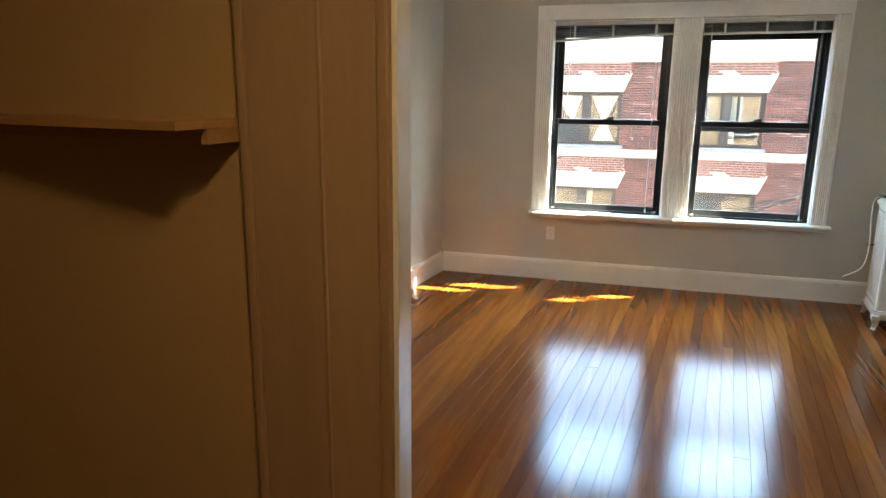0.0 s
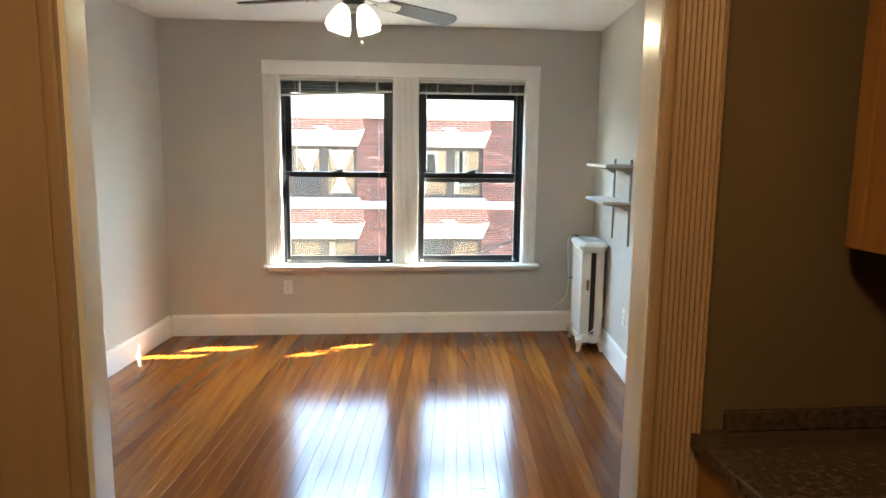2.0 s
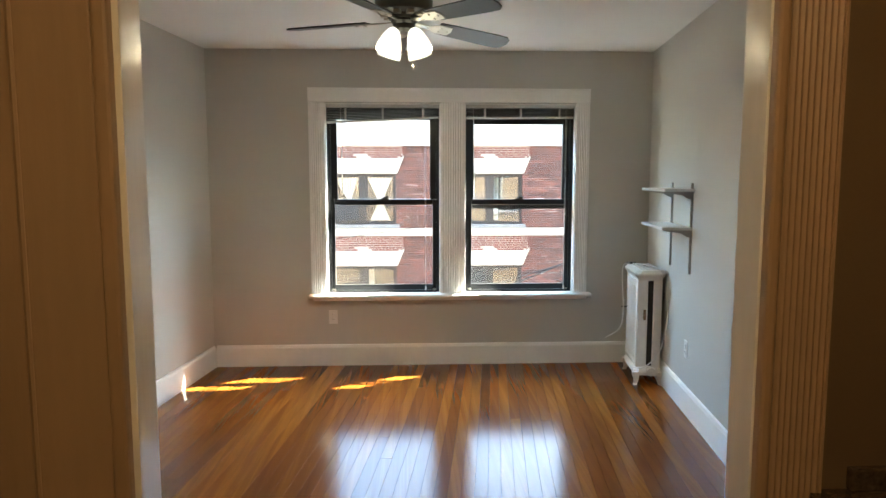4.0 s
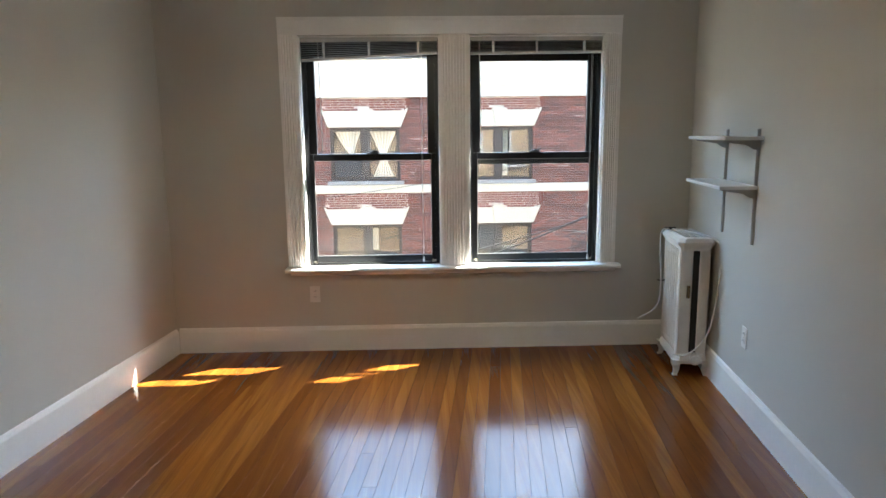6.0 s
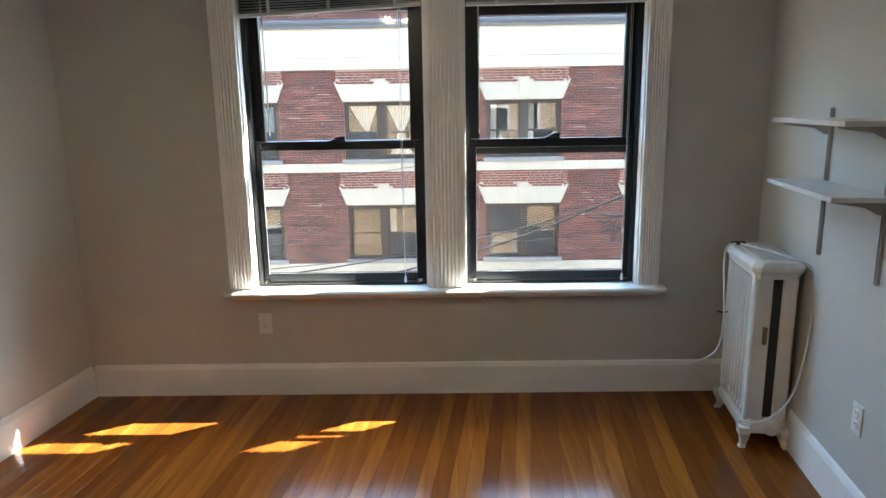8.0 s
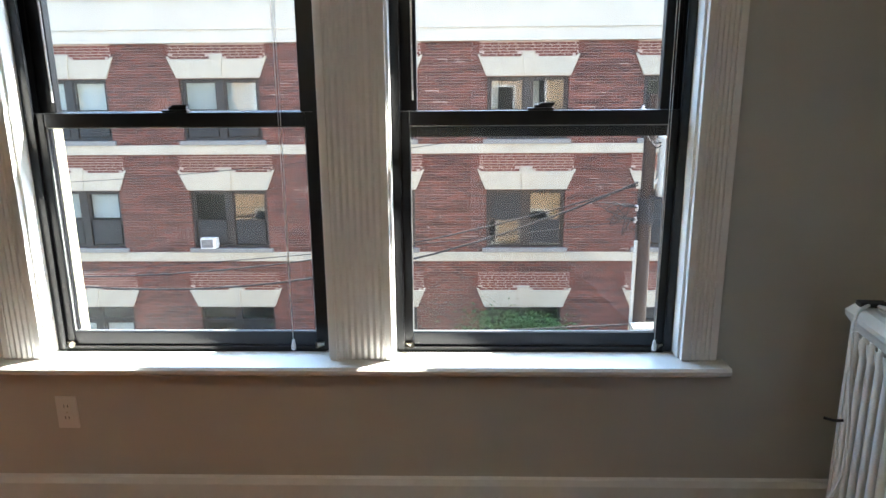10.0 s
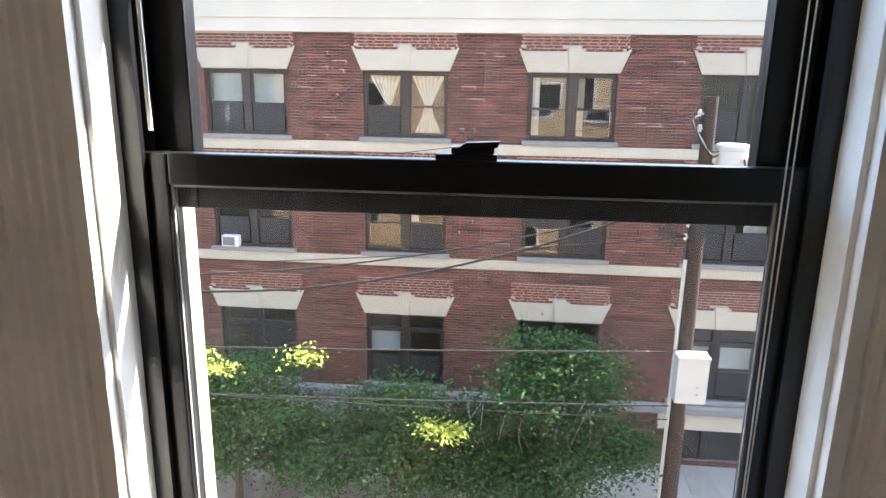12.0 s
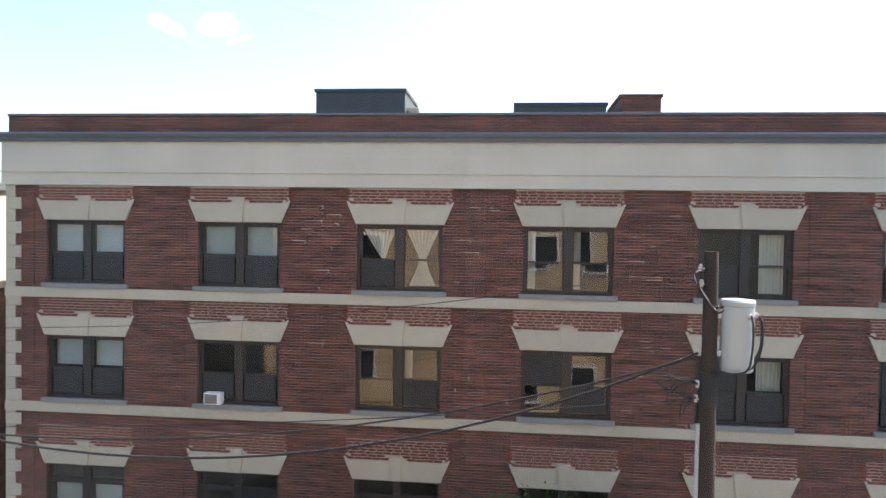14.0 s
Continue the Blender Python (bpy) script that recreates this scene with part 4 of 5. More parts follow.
t = thing("worktop", (2.535, -4.50, 0.835), "speckled brown granite worktop with a low upstand", "worktop")
part("slab", box(B(), 0.0, 0.0, 0.0, 0.60, 0.354, 0.038, 0.006), M["granite"], t)
part("upstand", box(B(), 0.095, 0.332, 0.039, 0.598, 0.354, 0.09, 0.004), M["granite"], t)
part("side_upstand", box(B(), 0.578, 0.0, 0.039, 0.599, 0.331, 0.09, 0.004), M["granite"], t)
t = thing("kitchen_range", (2.50, -5.265, 0), "black enamel kitchen range beside the worktop", "range")
part("body", box(B(), 0.02, 0.0, 0.0, 0.61, 0.755, 0.83, 0.008), M["range"], t)
part("cooktop", box(B(), 0.0, 0.0, 0.831, 0.61, 0.76, 0.855, 0.006), M["range"], t)
d = part("oven_door", box(B(), -0.012, 0.03, 0.2, 0.019, 0.73, 0.66, 0.006), M["range"], t)
part("handle", cyl(B(), (-0.045, 0.06, 0.62), (-0.045, 0.7, 0.62), 0.011), M["steel"], d)
for u in (0.17, 0.43):
    for v in (0.2, 0.56):
        b = B()
        for r in (0.05, 0.075, 0.095):
            tube(b, [(u + r * math.cos(k * math.pi / 12), v + r * math.sin(k * math.pi / 12), 0.861) for k in range(25)], 0.005, 6)
        part("burner", b, M["cavity"], t)
t = thing("wall_cabinet", (2.86, -4.98, 1.352), "honey oak wall cabinet with a black knob", "cabinet")
part("body", box(B(), 0.02, 0.0, 0.0, 0.25, 0.76, 0.9, 0.003), M["cabinet"], t)
for y0, y1, ky in ((0.002, 0.378, 0.33), (0.382, 0.758, 0.50)):
    b = box(B(), 0.0, y0, 0.004, 0.019, y0 + 0.05, 0.896, 0.003)
    box(b, 0.0, y1 - 0.05, 0.004, 0.019, y1, 0.896, 0.003)
    box(b, 0.001, y0 + 0.05, 0.004, 0.019, y1 - 0.05, 0.054, 0.003)
    box(b, 0.001, y0 + 0.05, 0.846, 0.019, y1 - 0.05, 0.896, 0.003)
    box(b, 0.006, y0 + 0.045, 0.05, 0.018, y1 - 0.045, 0.85)
    d = part("door", b, M["cabinet"], t)
    part("knob", lathe(B(), [(0.001, 0.03), (0.013, 0.028), (0.017, 0.02), (0.012, 0.012), (0.006, 0.008), (0.006, 0.0)], 14, Matrix.Translation((0.0, ky, 0.1)) @ Matrix.Rotation(radians(-90), 4, "Y")), M["black"], d, "black round knob", True)
t = thing("kitchen_ceiling_lamp", (1.72, -5.45, H), "round warm-lit kitchen ceiling lamp", "ceiling lamp")
part("base", lathe(B(), [(0.001, 0.0), (0.16, 0.0), (0.165, -0.02), (0.15, -0.028), (0.001, -0.028)], 28), M["brass"], t, smooth=True)
part("bowl", lathe(B(), [(0.15, -0.028), (0.15, -0.04), (0.12, -0.08), (0.06, -0.105), (0.001, -0.11)], 28), M["klamp"], t, smooth=True)
lamp = new("kitchen_bulb", bpy.data.lights.new("kitchen_bulb", "POINT"))
lamp.data.energy, lamp.data.color, lamp.data.shadow_soft_size = KITCHEN, (1.0, 0.52, 0.19), 0.08
lamp.location = (1.72, -5.45, H - 0.2)


# ---- street ----
GZ = -8.62
structure("ground", box(B(), -600, 0.3, GZ - 0.5, 600, 1500, GZ - 0.02), M["ground"], "ground reaching the horizon", "ground")
structure("road", box(B(), -300, 3.2, GZ - 0.3, 300, 11.2, GZ), M["asphalt"], "grey asphalt street", "road")
pave = structure("pavement", box(B(), -9.9, 11.2, GZ - 0.3, 60, 15.9, GZ + 0.12), M["concrete"], "pale concrete pavement in front of the brick building", "pavement")
structure("kerb", box(B(), -9.9, 11.05, GZ - 0.3, 60, 11.198, GZ + 0.13, 0.02), M["stonesill"], "grey granite kerb", "kerb")
structure("pavement_near", box(B(), -60, 0.3, GZ - 0.3, 60, 3.2, GZ + 0.12), M["concrete"], "pale concrete pavement below the house", "pavement")
slab = data(box(B(), -0.74, -0.74, 0, 0.74, 0.74, 0.018, 0.006), M["concrete"])
for i in range(16):
    for k in range(3):
        part("paving_slab", slab, None, pave, at=(-8.2 + i * 1.5, 12.05 + k * 1.5, GZ + 0.115))

# ---- brick apartment building across the street ----
BY, BX, BZ, BP = 15.9, 0.043, 2.308, 4.058      # facade, a column's centre, top of the upper lintels, spacing
BL, BR = -10.22, 34.0
COLS = list(range(-2, 8))
ROWS_Z = [0.0, -2.963, -6.291]
bld = thing("apartment_building", (BX, BY, BZ), "three-storey dark red brick apartment building with pale stone trim", "building")
L0, R0 = BL - BX, BR - BX
G0 = GZ - BZ
WTOP, WW = -0.585, 1.06                        # a window's head against its lintel's top, and its half width
BOTS = [-2.19, -2.19, -2.56]                   # the foot of each row's windows
bm = B()
zs = [0.31] + [v for r, b in zip(ROWS_Z, BOTS) for v in (r + WTOP, r + b)] + [-9.73, -10.66, G0]
solid = True
for z1, z0 in zip(zs, zs[1:]):
    if solid:
        box(bm, L0, 0, z0, R0, 0.35, z1)
    else:
        xs = [L0] + [v for c in COLS for v in (c * BP - WW, c * BP + WW)] + [R0]
        for a, b in zip(xs[::2], xs[1::2]):
            box(bm, a, 0, z0, b, 0.35, z1)
    solid = not solid
part("wall", bm, M["brick"], bld, "dark red brick facade in shade")
# rusticated bands of five courses on the piers
bm = B()
for i in range(-3, len(COLS) - 3):
    a, b = i * BP + 1.40, (i + 1) * BP - 1.40
    a = max(a, L0 + 0.45)
    for r in ROWS_Z:
        z = r + 0.27
        while z > r - 1.9:
            box(bm, a, -0.012, z - 0.33, b, 0.0, z)
            z -= 0.36
tagged(part("brick_band", bm, M["brick"], bld, "raised bands of dark red brick"), kind="stuff")
part("side_wall", box(B(), L0, 0.35, G0, L0 + 0.35, 16, 0.31), M["brick"], bld)
# dark sheet behind the windows, stands in for the unlit rooms
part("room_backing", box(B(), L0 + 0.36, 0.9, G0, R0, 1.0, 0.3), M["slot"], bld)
part("frieze", box(B(), L0 - 0.12, -0.06, 0.36, R0, 0.35, 1.42), M["frieze"], bld, "wide cream stone frieze under the cornice")
bm = box(B(), L0 - 0.16, -0.1, 0.31, R0, 0.34, 0.358, 0.01)
box(bm, L0 - 0.15, -0.09, 0.64, R0, 0.0, 0.68, 0.008)
part("moulding", bm, M["frieze"], bld)
bm = prism(B(), [(0.3, 1.42), (-0.14, 1.42), (-0.16, 1.5), (-0.2, 1.54), (-0.22, 1.6), (-0.12, 1.66), (0.3, 1.68)], L0 - 0.3, R0, "x")
part("cornice", bm, M["cornice"], bld, "slate blue metal cornice")
bm = box(B(), L0 + 0.02, 0.02, 1.68, R0, 0.35, 2.08)
part("parapet", bm, M["brick"], bld)
part("coping", box(B(), L0, -0.01, 2.08, R0, 0.4, 2.14, 0.01), M["cornice"], bld)
part("roof", box(B(), L0 + 0.1, 0.36, 1.6, R0, 18, 1.7), M["cornice"], bld, "flat dark roof")
for x0, x1, y0, z1, m_ in ((-2.6, -0.17, 1.6, 3.05, "hatch"), (2.75, 5.1, 1.6, 2.66, "hatch"), (5.46, 6.48, 1.6, 2.87, "brick"), (-0.125, 0.12, 2.0, 2.6, "frieze")):
    bm = box(B(), x0, y0, 1.6, x1, y0 + 2.2, z1, 0.01)
    box(bm, x0 - 0.04, y0 - 0.04, z1 - 0.06, x1 + 0.04, y0 + 2.24, z1 + 0.02)
    part("roof_hatch" if m_ != "brick" else "chimney", bm, M[m_], bld)
for r, b in zip(ROWS_Z[:2], BOTS):
    z = r + b
    bm = box(B(), L0 - 0.04, -0.05, z - 0.37, R0, 0.0, z - 0.12, 0.008)
    part("string_course", bm, M["limestone"], bld, "pale stone string course")
part("water_table", prism(B(), [(0.0, -9.26), (-0.12, -9.26), (-0.12, -9.08), (-0.05, -9.0), (0.0, -9.0)], L0 - 0.1, R0, "x"), M["stonesill"], bld)
# lintels with a raised keystone
bm = prism(B(), [(-1.09, -0.565), (1.09, -0.565), (1.32, -0.02), (1.27, -0.02), (1.21, -0.085), (0.2, -0.085), (0.15, 0.0), (-0.15, 0.0), (-0.2, -0.085), (-1.21, -0.085), (-1.27, -0.02), (-1.32, -0.02)], -0.05, 0.0, "y")
prism(bm, [(-0.1, -0.565), (0.1, -0.565), (0.16, 0.035), (-0.16, 0.035)], -0.085, -0.051, "y")
lintel = data(bm, M["limestone"])
sillm = data(box(B(), -1.16, -0.09, -0.12, 1.16, 0.2, 0.0, 0.008), M["stonesill"])


def window_meshes(bot, transom):
    """Frame, two sash pairs, panes and blinds of a twin window; transom: the height of the lights above it."""
    bm = B()
    for x0, x1 in ((-WW, -WW + 0.07), (WW - 0.07, WW), (-0.1, 0.1)):
        box(bm, x0, 0.08, bot, x1, 0.22, WTOP, 0.006)
    box(bm, -WW + 0.07, 0.081, WTOP - 0.06, WW - 0.07, 0.22, WTOP, 0.004)
    box(bm, -WW + 0.07, 0.081, bot, WW - 0.07, 0.22, bot + 0.07, 0.004)
    top = WTOP - 0.06
    halves = ((-WW + 0.07, -0.1), (0.1, WW - 0.07))
    panes = []
    if transom:
        for x0, x1 in halves:
            box(bm, x0, 0.082, top - transom, x1, 0.2, top - transom + 0.09, 0.004)
            panes.append(data(box(B(), x0 + 0.02, 0.13, top - transom + 0.08, x1 - 0.02, 0.136, top), M["farpane"]))
        top -= transom
    zm = (top + bot) / 2 - 0.01
    sashes = []
    for x0, x1 in halves:
        b = sash(B(), x0, x1, zm - 0.03, top, 0.11, 0.15, 0.045, 0.04, 0.045)
        sash(b, x0, x1, bot + 0.07, zm + 0.03, 0.151, 0.19, 0.045, 0.05, 0.04)
        sashes.append(data(b, M["wframe"]))
        for z0, z1 in ((zm, top - 0.03), (bot + 0.1, zm)):
            panes.append(data(box(B(), x0 + 0.03, 0.13, z0, x1 - 0.03, 0.136, z1), M["farpane"]))
    blinds = [data(box(B(), x0 + 0.01, 0.3, z0, x1 - 0.01, 0.32, top), M["blind"]) for x0, x1 in halves for z0 in (zm + 0.05, zm - 0.35)]
    dark_panels = [data(box(B(), x0 + 0.045, 0.098, z0, x1 - 0.045, 0.104, z1), M["darkpanel"]) for x0, x1 in halves for z0, z1 in ((bot + 0.115, zm - 0.032), (zm + 0.032, top - 0.05))]
    return data(bm, M["wframe"]), sashes, panes, blinds, dark_panels


WBOT = BOTS[0]
kinds = [window_meshes(BOTS[0], 0.0), window_meshes(BOTS[2], 0.42)]


def drape(x0, x1, tie):
    """Net curtains gathered to a tie, or hanging straight."""
    bm = B()
    n, rows = 14, 7
    g = []
    for k in range(rows):
        z = WTOP - 0.05 + (WBOT - WTOP + 0.1) * k / (rows - 1)
        u_ = k / (rows - 1)
        s = (1.0, 0.14 + 0.86 * abs(u_ - 0.55) / 0.55, max(0.06, 1.0 - 1.7 * u_))[tie]
        c = (x0 + x1) / 2 + (0.2 * u_ if tie == 2 else 0)
        g.append([bm.verts.new((c + ((x0 - c) + (x1 - x0) * i / n) * min(1, s), 0.3 + 0.02 * (i % 2), z)) for i in range(n + 1)])
    for p, q in zip(g, g[1:]):
        for i in range(n):
            bm.faces.new((p[i], p[i + 1], q[i + 1], q[i]))
    return data(bm, M["curtain"], True)


drapes = [drape(-WW + 0.1, -0.11, 2), drape(0.11, WW - 0.1, 1), drape(-WW + 0.08, -WW + 0.3, 0), drape(0.12, 0.32, 0), drape(0.4, WW - 0.1, 0)]
fill = {(0, -2): "bb", (0, -1): "bB", (0, 0): "tT", (0, 1): "sS", (0, 2): "_F", (0, 3): "bb", (1, -2): "bb", (1, -1): "__", (1, 0): "_S", (1, 1): "__", (1, 2): "_F", (1, 3): "_b", (2, -2): "bb", (2, -1): "__", (2, 0): "b_", (2, 1): "__", (2, 2): "bb"}
# panels serve as insect screens and stand in for dark reflections in panes
# dark panels: 0 left foot, 1 left head, 2 right foot, 3 right head
panelled = {(0, -2): (0, 2), (0, -1): (0, 2), (0, 0): (0,), (0, 1): (), (0, 2): (0,), (0, 3): (0, 2), (1, -2): (0, 2), (1, -1): (0, 2), (1, 0): (2,), (1, 1): (1, 2), (1, 2): (0, 1, 2), (1, 3): (0, 1, 2, 3), (2, -2): (0, 2), (2, -1): (0, 2, 3), (2, 0): (0, 2), (2, 1): (0, 1), (2, 2): (0, 2)}
glaze = random.Random(31)
for ri, r in enumerate(ROWS_Z):
    for c in COLS:
        framem, sashm, panem, blindm, panelm = kinds[ri // 2]
        w = part("window", framem, None, bld, at=(c * BP, 0, r))
        for k in (0, 1):
            part("sash", sashm[k], None, w)
        for pm in panem:
            g_ = part("pane", pm, None, w)
            g_.rotation_euler = (radians(glaze.uniform(-0.5, 0.5)), 0, radians(glaze.uniform(-1.1, 1.1)))
        part("sill", sillm, None, w, at=(0, 0, BOTS[ri]))
        for k in panelled.get((ri, c), (0,) if (c + ri) % 3 else (0, 2)):
            part("insect_screen", panelm[k], None, w)
        for k, ch in enumerate(fill.get((ri, c), "b_" if (c + ri) % 2 else "_b")):
            if ch in "bB":
                part("roller_blind", blindm[2 * k + (ch == "B")], None, w)
            elif ch in "tT":
                part("curtain", drapes[k], None, w, "tied cream net curtain")
            elif ch == "s":
                part("curtain", drapes[2], None, w)
            elif ch == "S":
                part("curtain", drapes[3], None, w)
            elif ch == "F":
                part("curtain", drapes[4], None, w)
        part("lintel", lintel, None, bld, "pale stone splayed lintel with a keystone" if c == 0 and ri == 0 else "", at=(c * BP, 0, r))
# basement windows and door
bm = B()
for x0, x1 in ((-WW, -WW + 0.07), (WW - 0.07, WW), (-0.1, 0.1)):
    box(bm, x0, 0.08, -10.66, x1, 0.22, -9.73)
box(bm, -WW, 0.13, -10.66, WW, 0.15, -9.73)
lowm = data(bm, M["wframe"])
lowl = data(box(B(), -1.3, -0.05, -9.73, 1.3, 0.1, -9.27, 0.01), M["limestone"])
for c in COLS:
    part("basement_window", lowm, None, bld, at=(c * BP, 0, 0))
    part("basement_lintel", lowl, None, bld, at=(c * BP, 0, 0))
bm = box(B(), -2.6, -0.03, G0 + 0.15, -1.6, 0.02, -9.2, 0.01)
part("street_door", bm, M["stonesill"], bld, "grey panelled street door")
# quoins at the corner
q1, q2 = data(box(B(), 0, -0.04, 0, 0.42, 0.0, 0.3, 0.01), M["limestone"]), data(box(B(), 0, -0.04, 0, 0.26, 0.0, 0.3, 0.01), M["limestone"])
n = 0
z = 0.0
while z > G0:
    part("quoin", q1 if n % 2 else q2, None, bld, at=(L0 - 0.02, 0, z))
    z -= 0.31
    n += 1
# window air conditioner
ac = thing("air_conditioner", (BX - BP - 0.62, BY - 0.12, BZ + ROWS_Z[1] + WBOT + 0.002), "white window air conditioner on a sill", "air conditioner")
part("case", box(B(), -0.22, 0.0, 0.0, 0.22, 0.5, 0.29, 0.015), M["plastic"], ac)
part("grille", box(B(), -0.19, -0.006, 0.03, 0.13, 0.004, 0.26, 0.002), M["tankdark"], ac, "dark grey intake grille")
for i in range(8):
    part("vent_slat", box(B(), -0.185, -0.012, 0.036 + i * 0.028, 0.125, -0.0065, 0.043 + i * 0.028), M["steel"], ac)

# ---- neighbour seen past the corner ----
nb = thing("side_building", (-13.4, 19, GZ), "brown brick building beyond the alley, sunlight put into its pale top", "building")
part("wall", box(B(), -22, 0, 0, 0, 26, 8.2), M["sidebrick"], nb)
# pale stone colour stands in for sun on the upper part of this wall
part("upper_wall", box(B(), -22.05, -0.05, 8.2, 0.05, 26.05, 11.3), M["frieze"], nb)
part("roof", box(B(), -22.2, -0.2, 11.3, 0.2, 26.2, 11.5), M["cornice"], nb)
pw = data(box(B(), -0.01, -0.6, 0, 0.04, 0.6, 1.6), M["pane"])
for i in range(5):
    part("window", pw, None, nb, at=(0.01, 3 + i * 4.5, 5.2))
hs = thing("far_house", (-38, 62, GZ), "distant pale house beyond the street", "house")
part("wall", box(B(), -9, 0, 0, 9, 10, 10), M["frieze"], hs)
part("roof", prism(B(), [(-9.5, 10), (9.5, 10), (0, 14)], -0.4, 10.4, "y"), M["cornice"], hs)
for i in range(4):
    for k in range(3):
        part("window", box(B(), -7.5 + i * 4.2, -0.05, 1.2 + k * 3, -6.0 + i * 4.2, 0.02, 2.9 + k * 3), M["pane"], hs)
fence = thing("alley_fence", (-10.9, 15.2, GZ), "grey chain-link fence frame at the alley", "fence")
for i in range(4):
    part("post", cyl(B(), (-i * 1.6, 0, 0), (-i * 1.6, 0, 2.0), 0.035), M["steel"], fence)
part("rail", cyl(B(), (-4.8, 0, 1.98), (0, 0, 1.98), 0.025), M["steel"], fence)
part("rail", cyl(B(), (-4.8, 0, 1.0), (0, 0, 1.0), 0.02), M["steel"], fence)

# ---- utility pole ----
PX, PY, PT = 6.18, 11.75, 1.30
pole = thing("utility_pole", (PX, PY, GZ + 0.12), "weathered wooden utility pole with insulators", "utility pole")
hp = PT - GZ - 0.12
part("shaft", cyl(B(), (0, 0, 0), (0, 0, hp), 0.19, 0.115, 16), M["pole"], pole, smooth=True)
part("conduit", cyl(B(), (-0.2, -0.02, 0), (-0.165, -0.02, hp - 3.0), 0.04, n=10), M["tank"], pole, "pale grey conduit", True)
for dz, dx in ((-0.28, -0.2), (-0.55, -0.17), (-2.3, -0.2), (-2.55, -0.22)):
    b = lathe(B(), [(0.001, 0.07), (0.03, 0.065), (0.045, 0.04), (0.03, 0.03), (0.05, 0.0), (0.03, -0.015), (0.03, -0.06), (0.001, -0.06)], 12, Matrix.Translation((dx, -0.05, hp + dz)))
    cyl(b, (dx, -0.05, hp + dz), (-0.05, 0, hp + dz - 0.03), 0.016, n=6)
    part("insulator", b, M["porcelain"], pole, smooth=True)
for k_ in range(3):
    part("jumper", tube(B(), curve([(-0.2, -0.06, hp - 0.2 - 0.1 * k_), (-0.3, -0.1, hp - 0.35 - 0.08 * k_), (-0.16 + 0.03 * k_, -0.14, hp - 0.75), (0.08, -0.12, hp - 0.95 - 0.05 * k_), (0.3, -0.1, hp - 0.92)], 20), 0.012, 5), M["porcelain" if k_ == 1 else "wire"], pole, smooth=True)
for dz in (-1.0, -1.75):
    part("bracket", box(B(), 0.08, -0.05, hp + dz - 0.05, 0.22, 0.05, hp + dz + 0.05, 0.01), M["tank"], pole)
part("cable_guard", cyl(B(), (0, 0, hp - 2.62), (0, 0, hp - 2.1), 0.165, 0.16, 14), M["wire"], pole)
tr = thing("transformer", (PX + 0.45, PY - 0.02, PT - 2.05), "pale grey cylindrical pole transformer", "transformer")
part("tank", lathe(B(), [(0.001, 0.0), (0.25, 0.0), (0.27, 0.03), (0.275, 0.1), (0.275, 1.12), (0.29, 1.14), (0.29, 1.2), (0.26, 1.235), (0.001, 1.25)], 28), M["tank"], tr, smooth=True)
part("hanger", box(B(), -0.34, -0.06, 0.9, -0.27, 0.06, 1.0, 0.01), M["tank"], tr)
part("hanger", box(B(), -0.34, -0.06, 0.25, -0.27, 0.06, 0.35, 0.01), M["tank"], tr)
for i, a in enumerate((-70, -30, 0)):
    c, s = math.cos(radians(a)), math.sin(radians(a))
    b = cyl(B(), (0.27 * c, 0.27 * s, 0.95), (0.34 * c, 0.34 * s, 1.0), 0.045, 0.03, 10)
    part("bushing", b, M["porcelain"], tr)
    part("lead", tube(B(), curve([(0.34 * c, 0.34 * s, 1.0), (0.4 * c, 0.4 * s, 0.8), (0.38 * c, 0.38 * s - 0.02, 0.4), (0.2 * c, 0.33 * s - 0.04, 0.08), (-0.2, -0.3, -0.02), (-0.44, -0.1, 0.02)], 30), 0.019, 6), M["wire"], tr, smooth=True)
bx = thing("meter_box", (PX + 0.06, PY - 0.36, -4.4), "pale grey metal equipment box on the pole", "equipment box")
part("case", box(B(), -0.29, -0.17, 0.0, 0.29, 0.17, 0.9, 0.015), M["tank"], bx)
part("cover", box(B(), -0.3, -0.19, 0.88, 0.3, 0.18, 0.95, 0.01), M["tank"], bx)
b = B()
for z in (0.2, 0.35):
    cyl(b, (0.1, -0.182, z), (0.1, -0.168, z), 0.016, n=8)
part("bolt", b, M["wire"], bx)
part("strap", box(B(), -0.05, 0.17, 0.4, 0.05, 0.24, 0.5), M["tank"], bx)
sg = thing("street_sign", (9.95, 15.1, GZ + 0.12), "small white parking sign with red marks on a post", "sign")
part("post", cyl(B(), (0, 0, 0), (0, 0, 2.1), 0.03), M["steel"], sg)
p_ = part("plate", box(B(), -0.17, -0.04, 1.62, 0.17, -0.032, 2.14, 0.002), M["signwhite"], sg)
b = B()
for k, w_ in enumerate((0.1, 0.12, 0.08)):
    box(b, -w_, -0.0445, 1.74 + k * 0.12, w_, -0.0405, 1.79 + k * 0.12)
part("lettering", b, M["red"], p_)


def wire(a, b, sag, r, label="black overhead cable sagging from the pole", clips=0):
    a, b = Vector(a), Vector(b)
    t = thing("overhead_cable", a, label, "cable", "overhead cables on the pole")
    pts = [(b - a) * (k / 24) - Vector((0, 0, sag * 4 * (k / 24) * (1 - k / 24))) for k in range(25)]
    part("cable", tube(B(), pts, r, 5), M["wire"], t)
    for k in range(clips):
        p = (b - a) * (0.012 + 0.018 * k) - Vector((0, 0, sag * 4 * (0.012 + 0.018 * k)))
        part("splice", cyl(B(), p - Vector((0.05, 0, 0)), p + Vector((0.05, 0, 0.01)), 0.014, n=8), M["porcelain"], t)


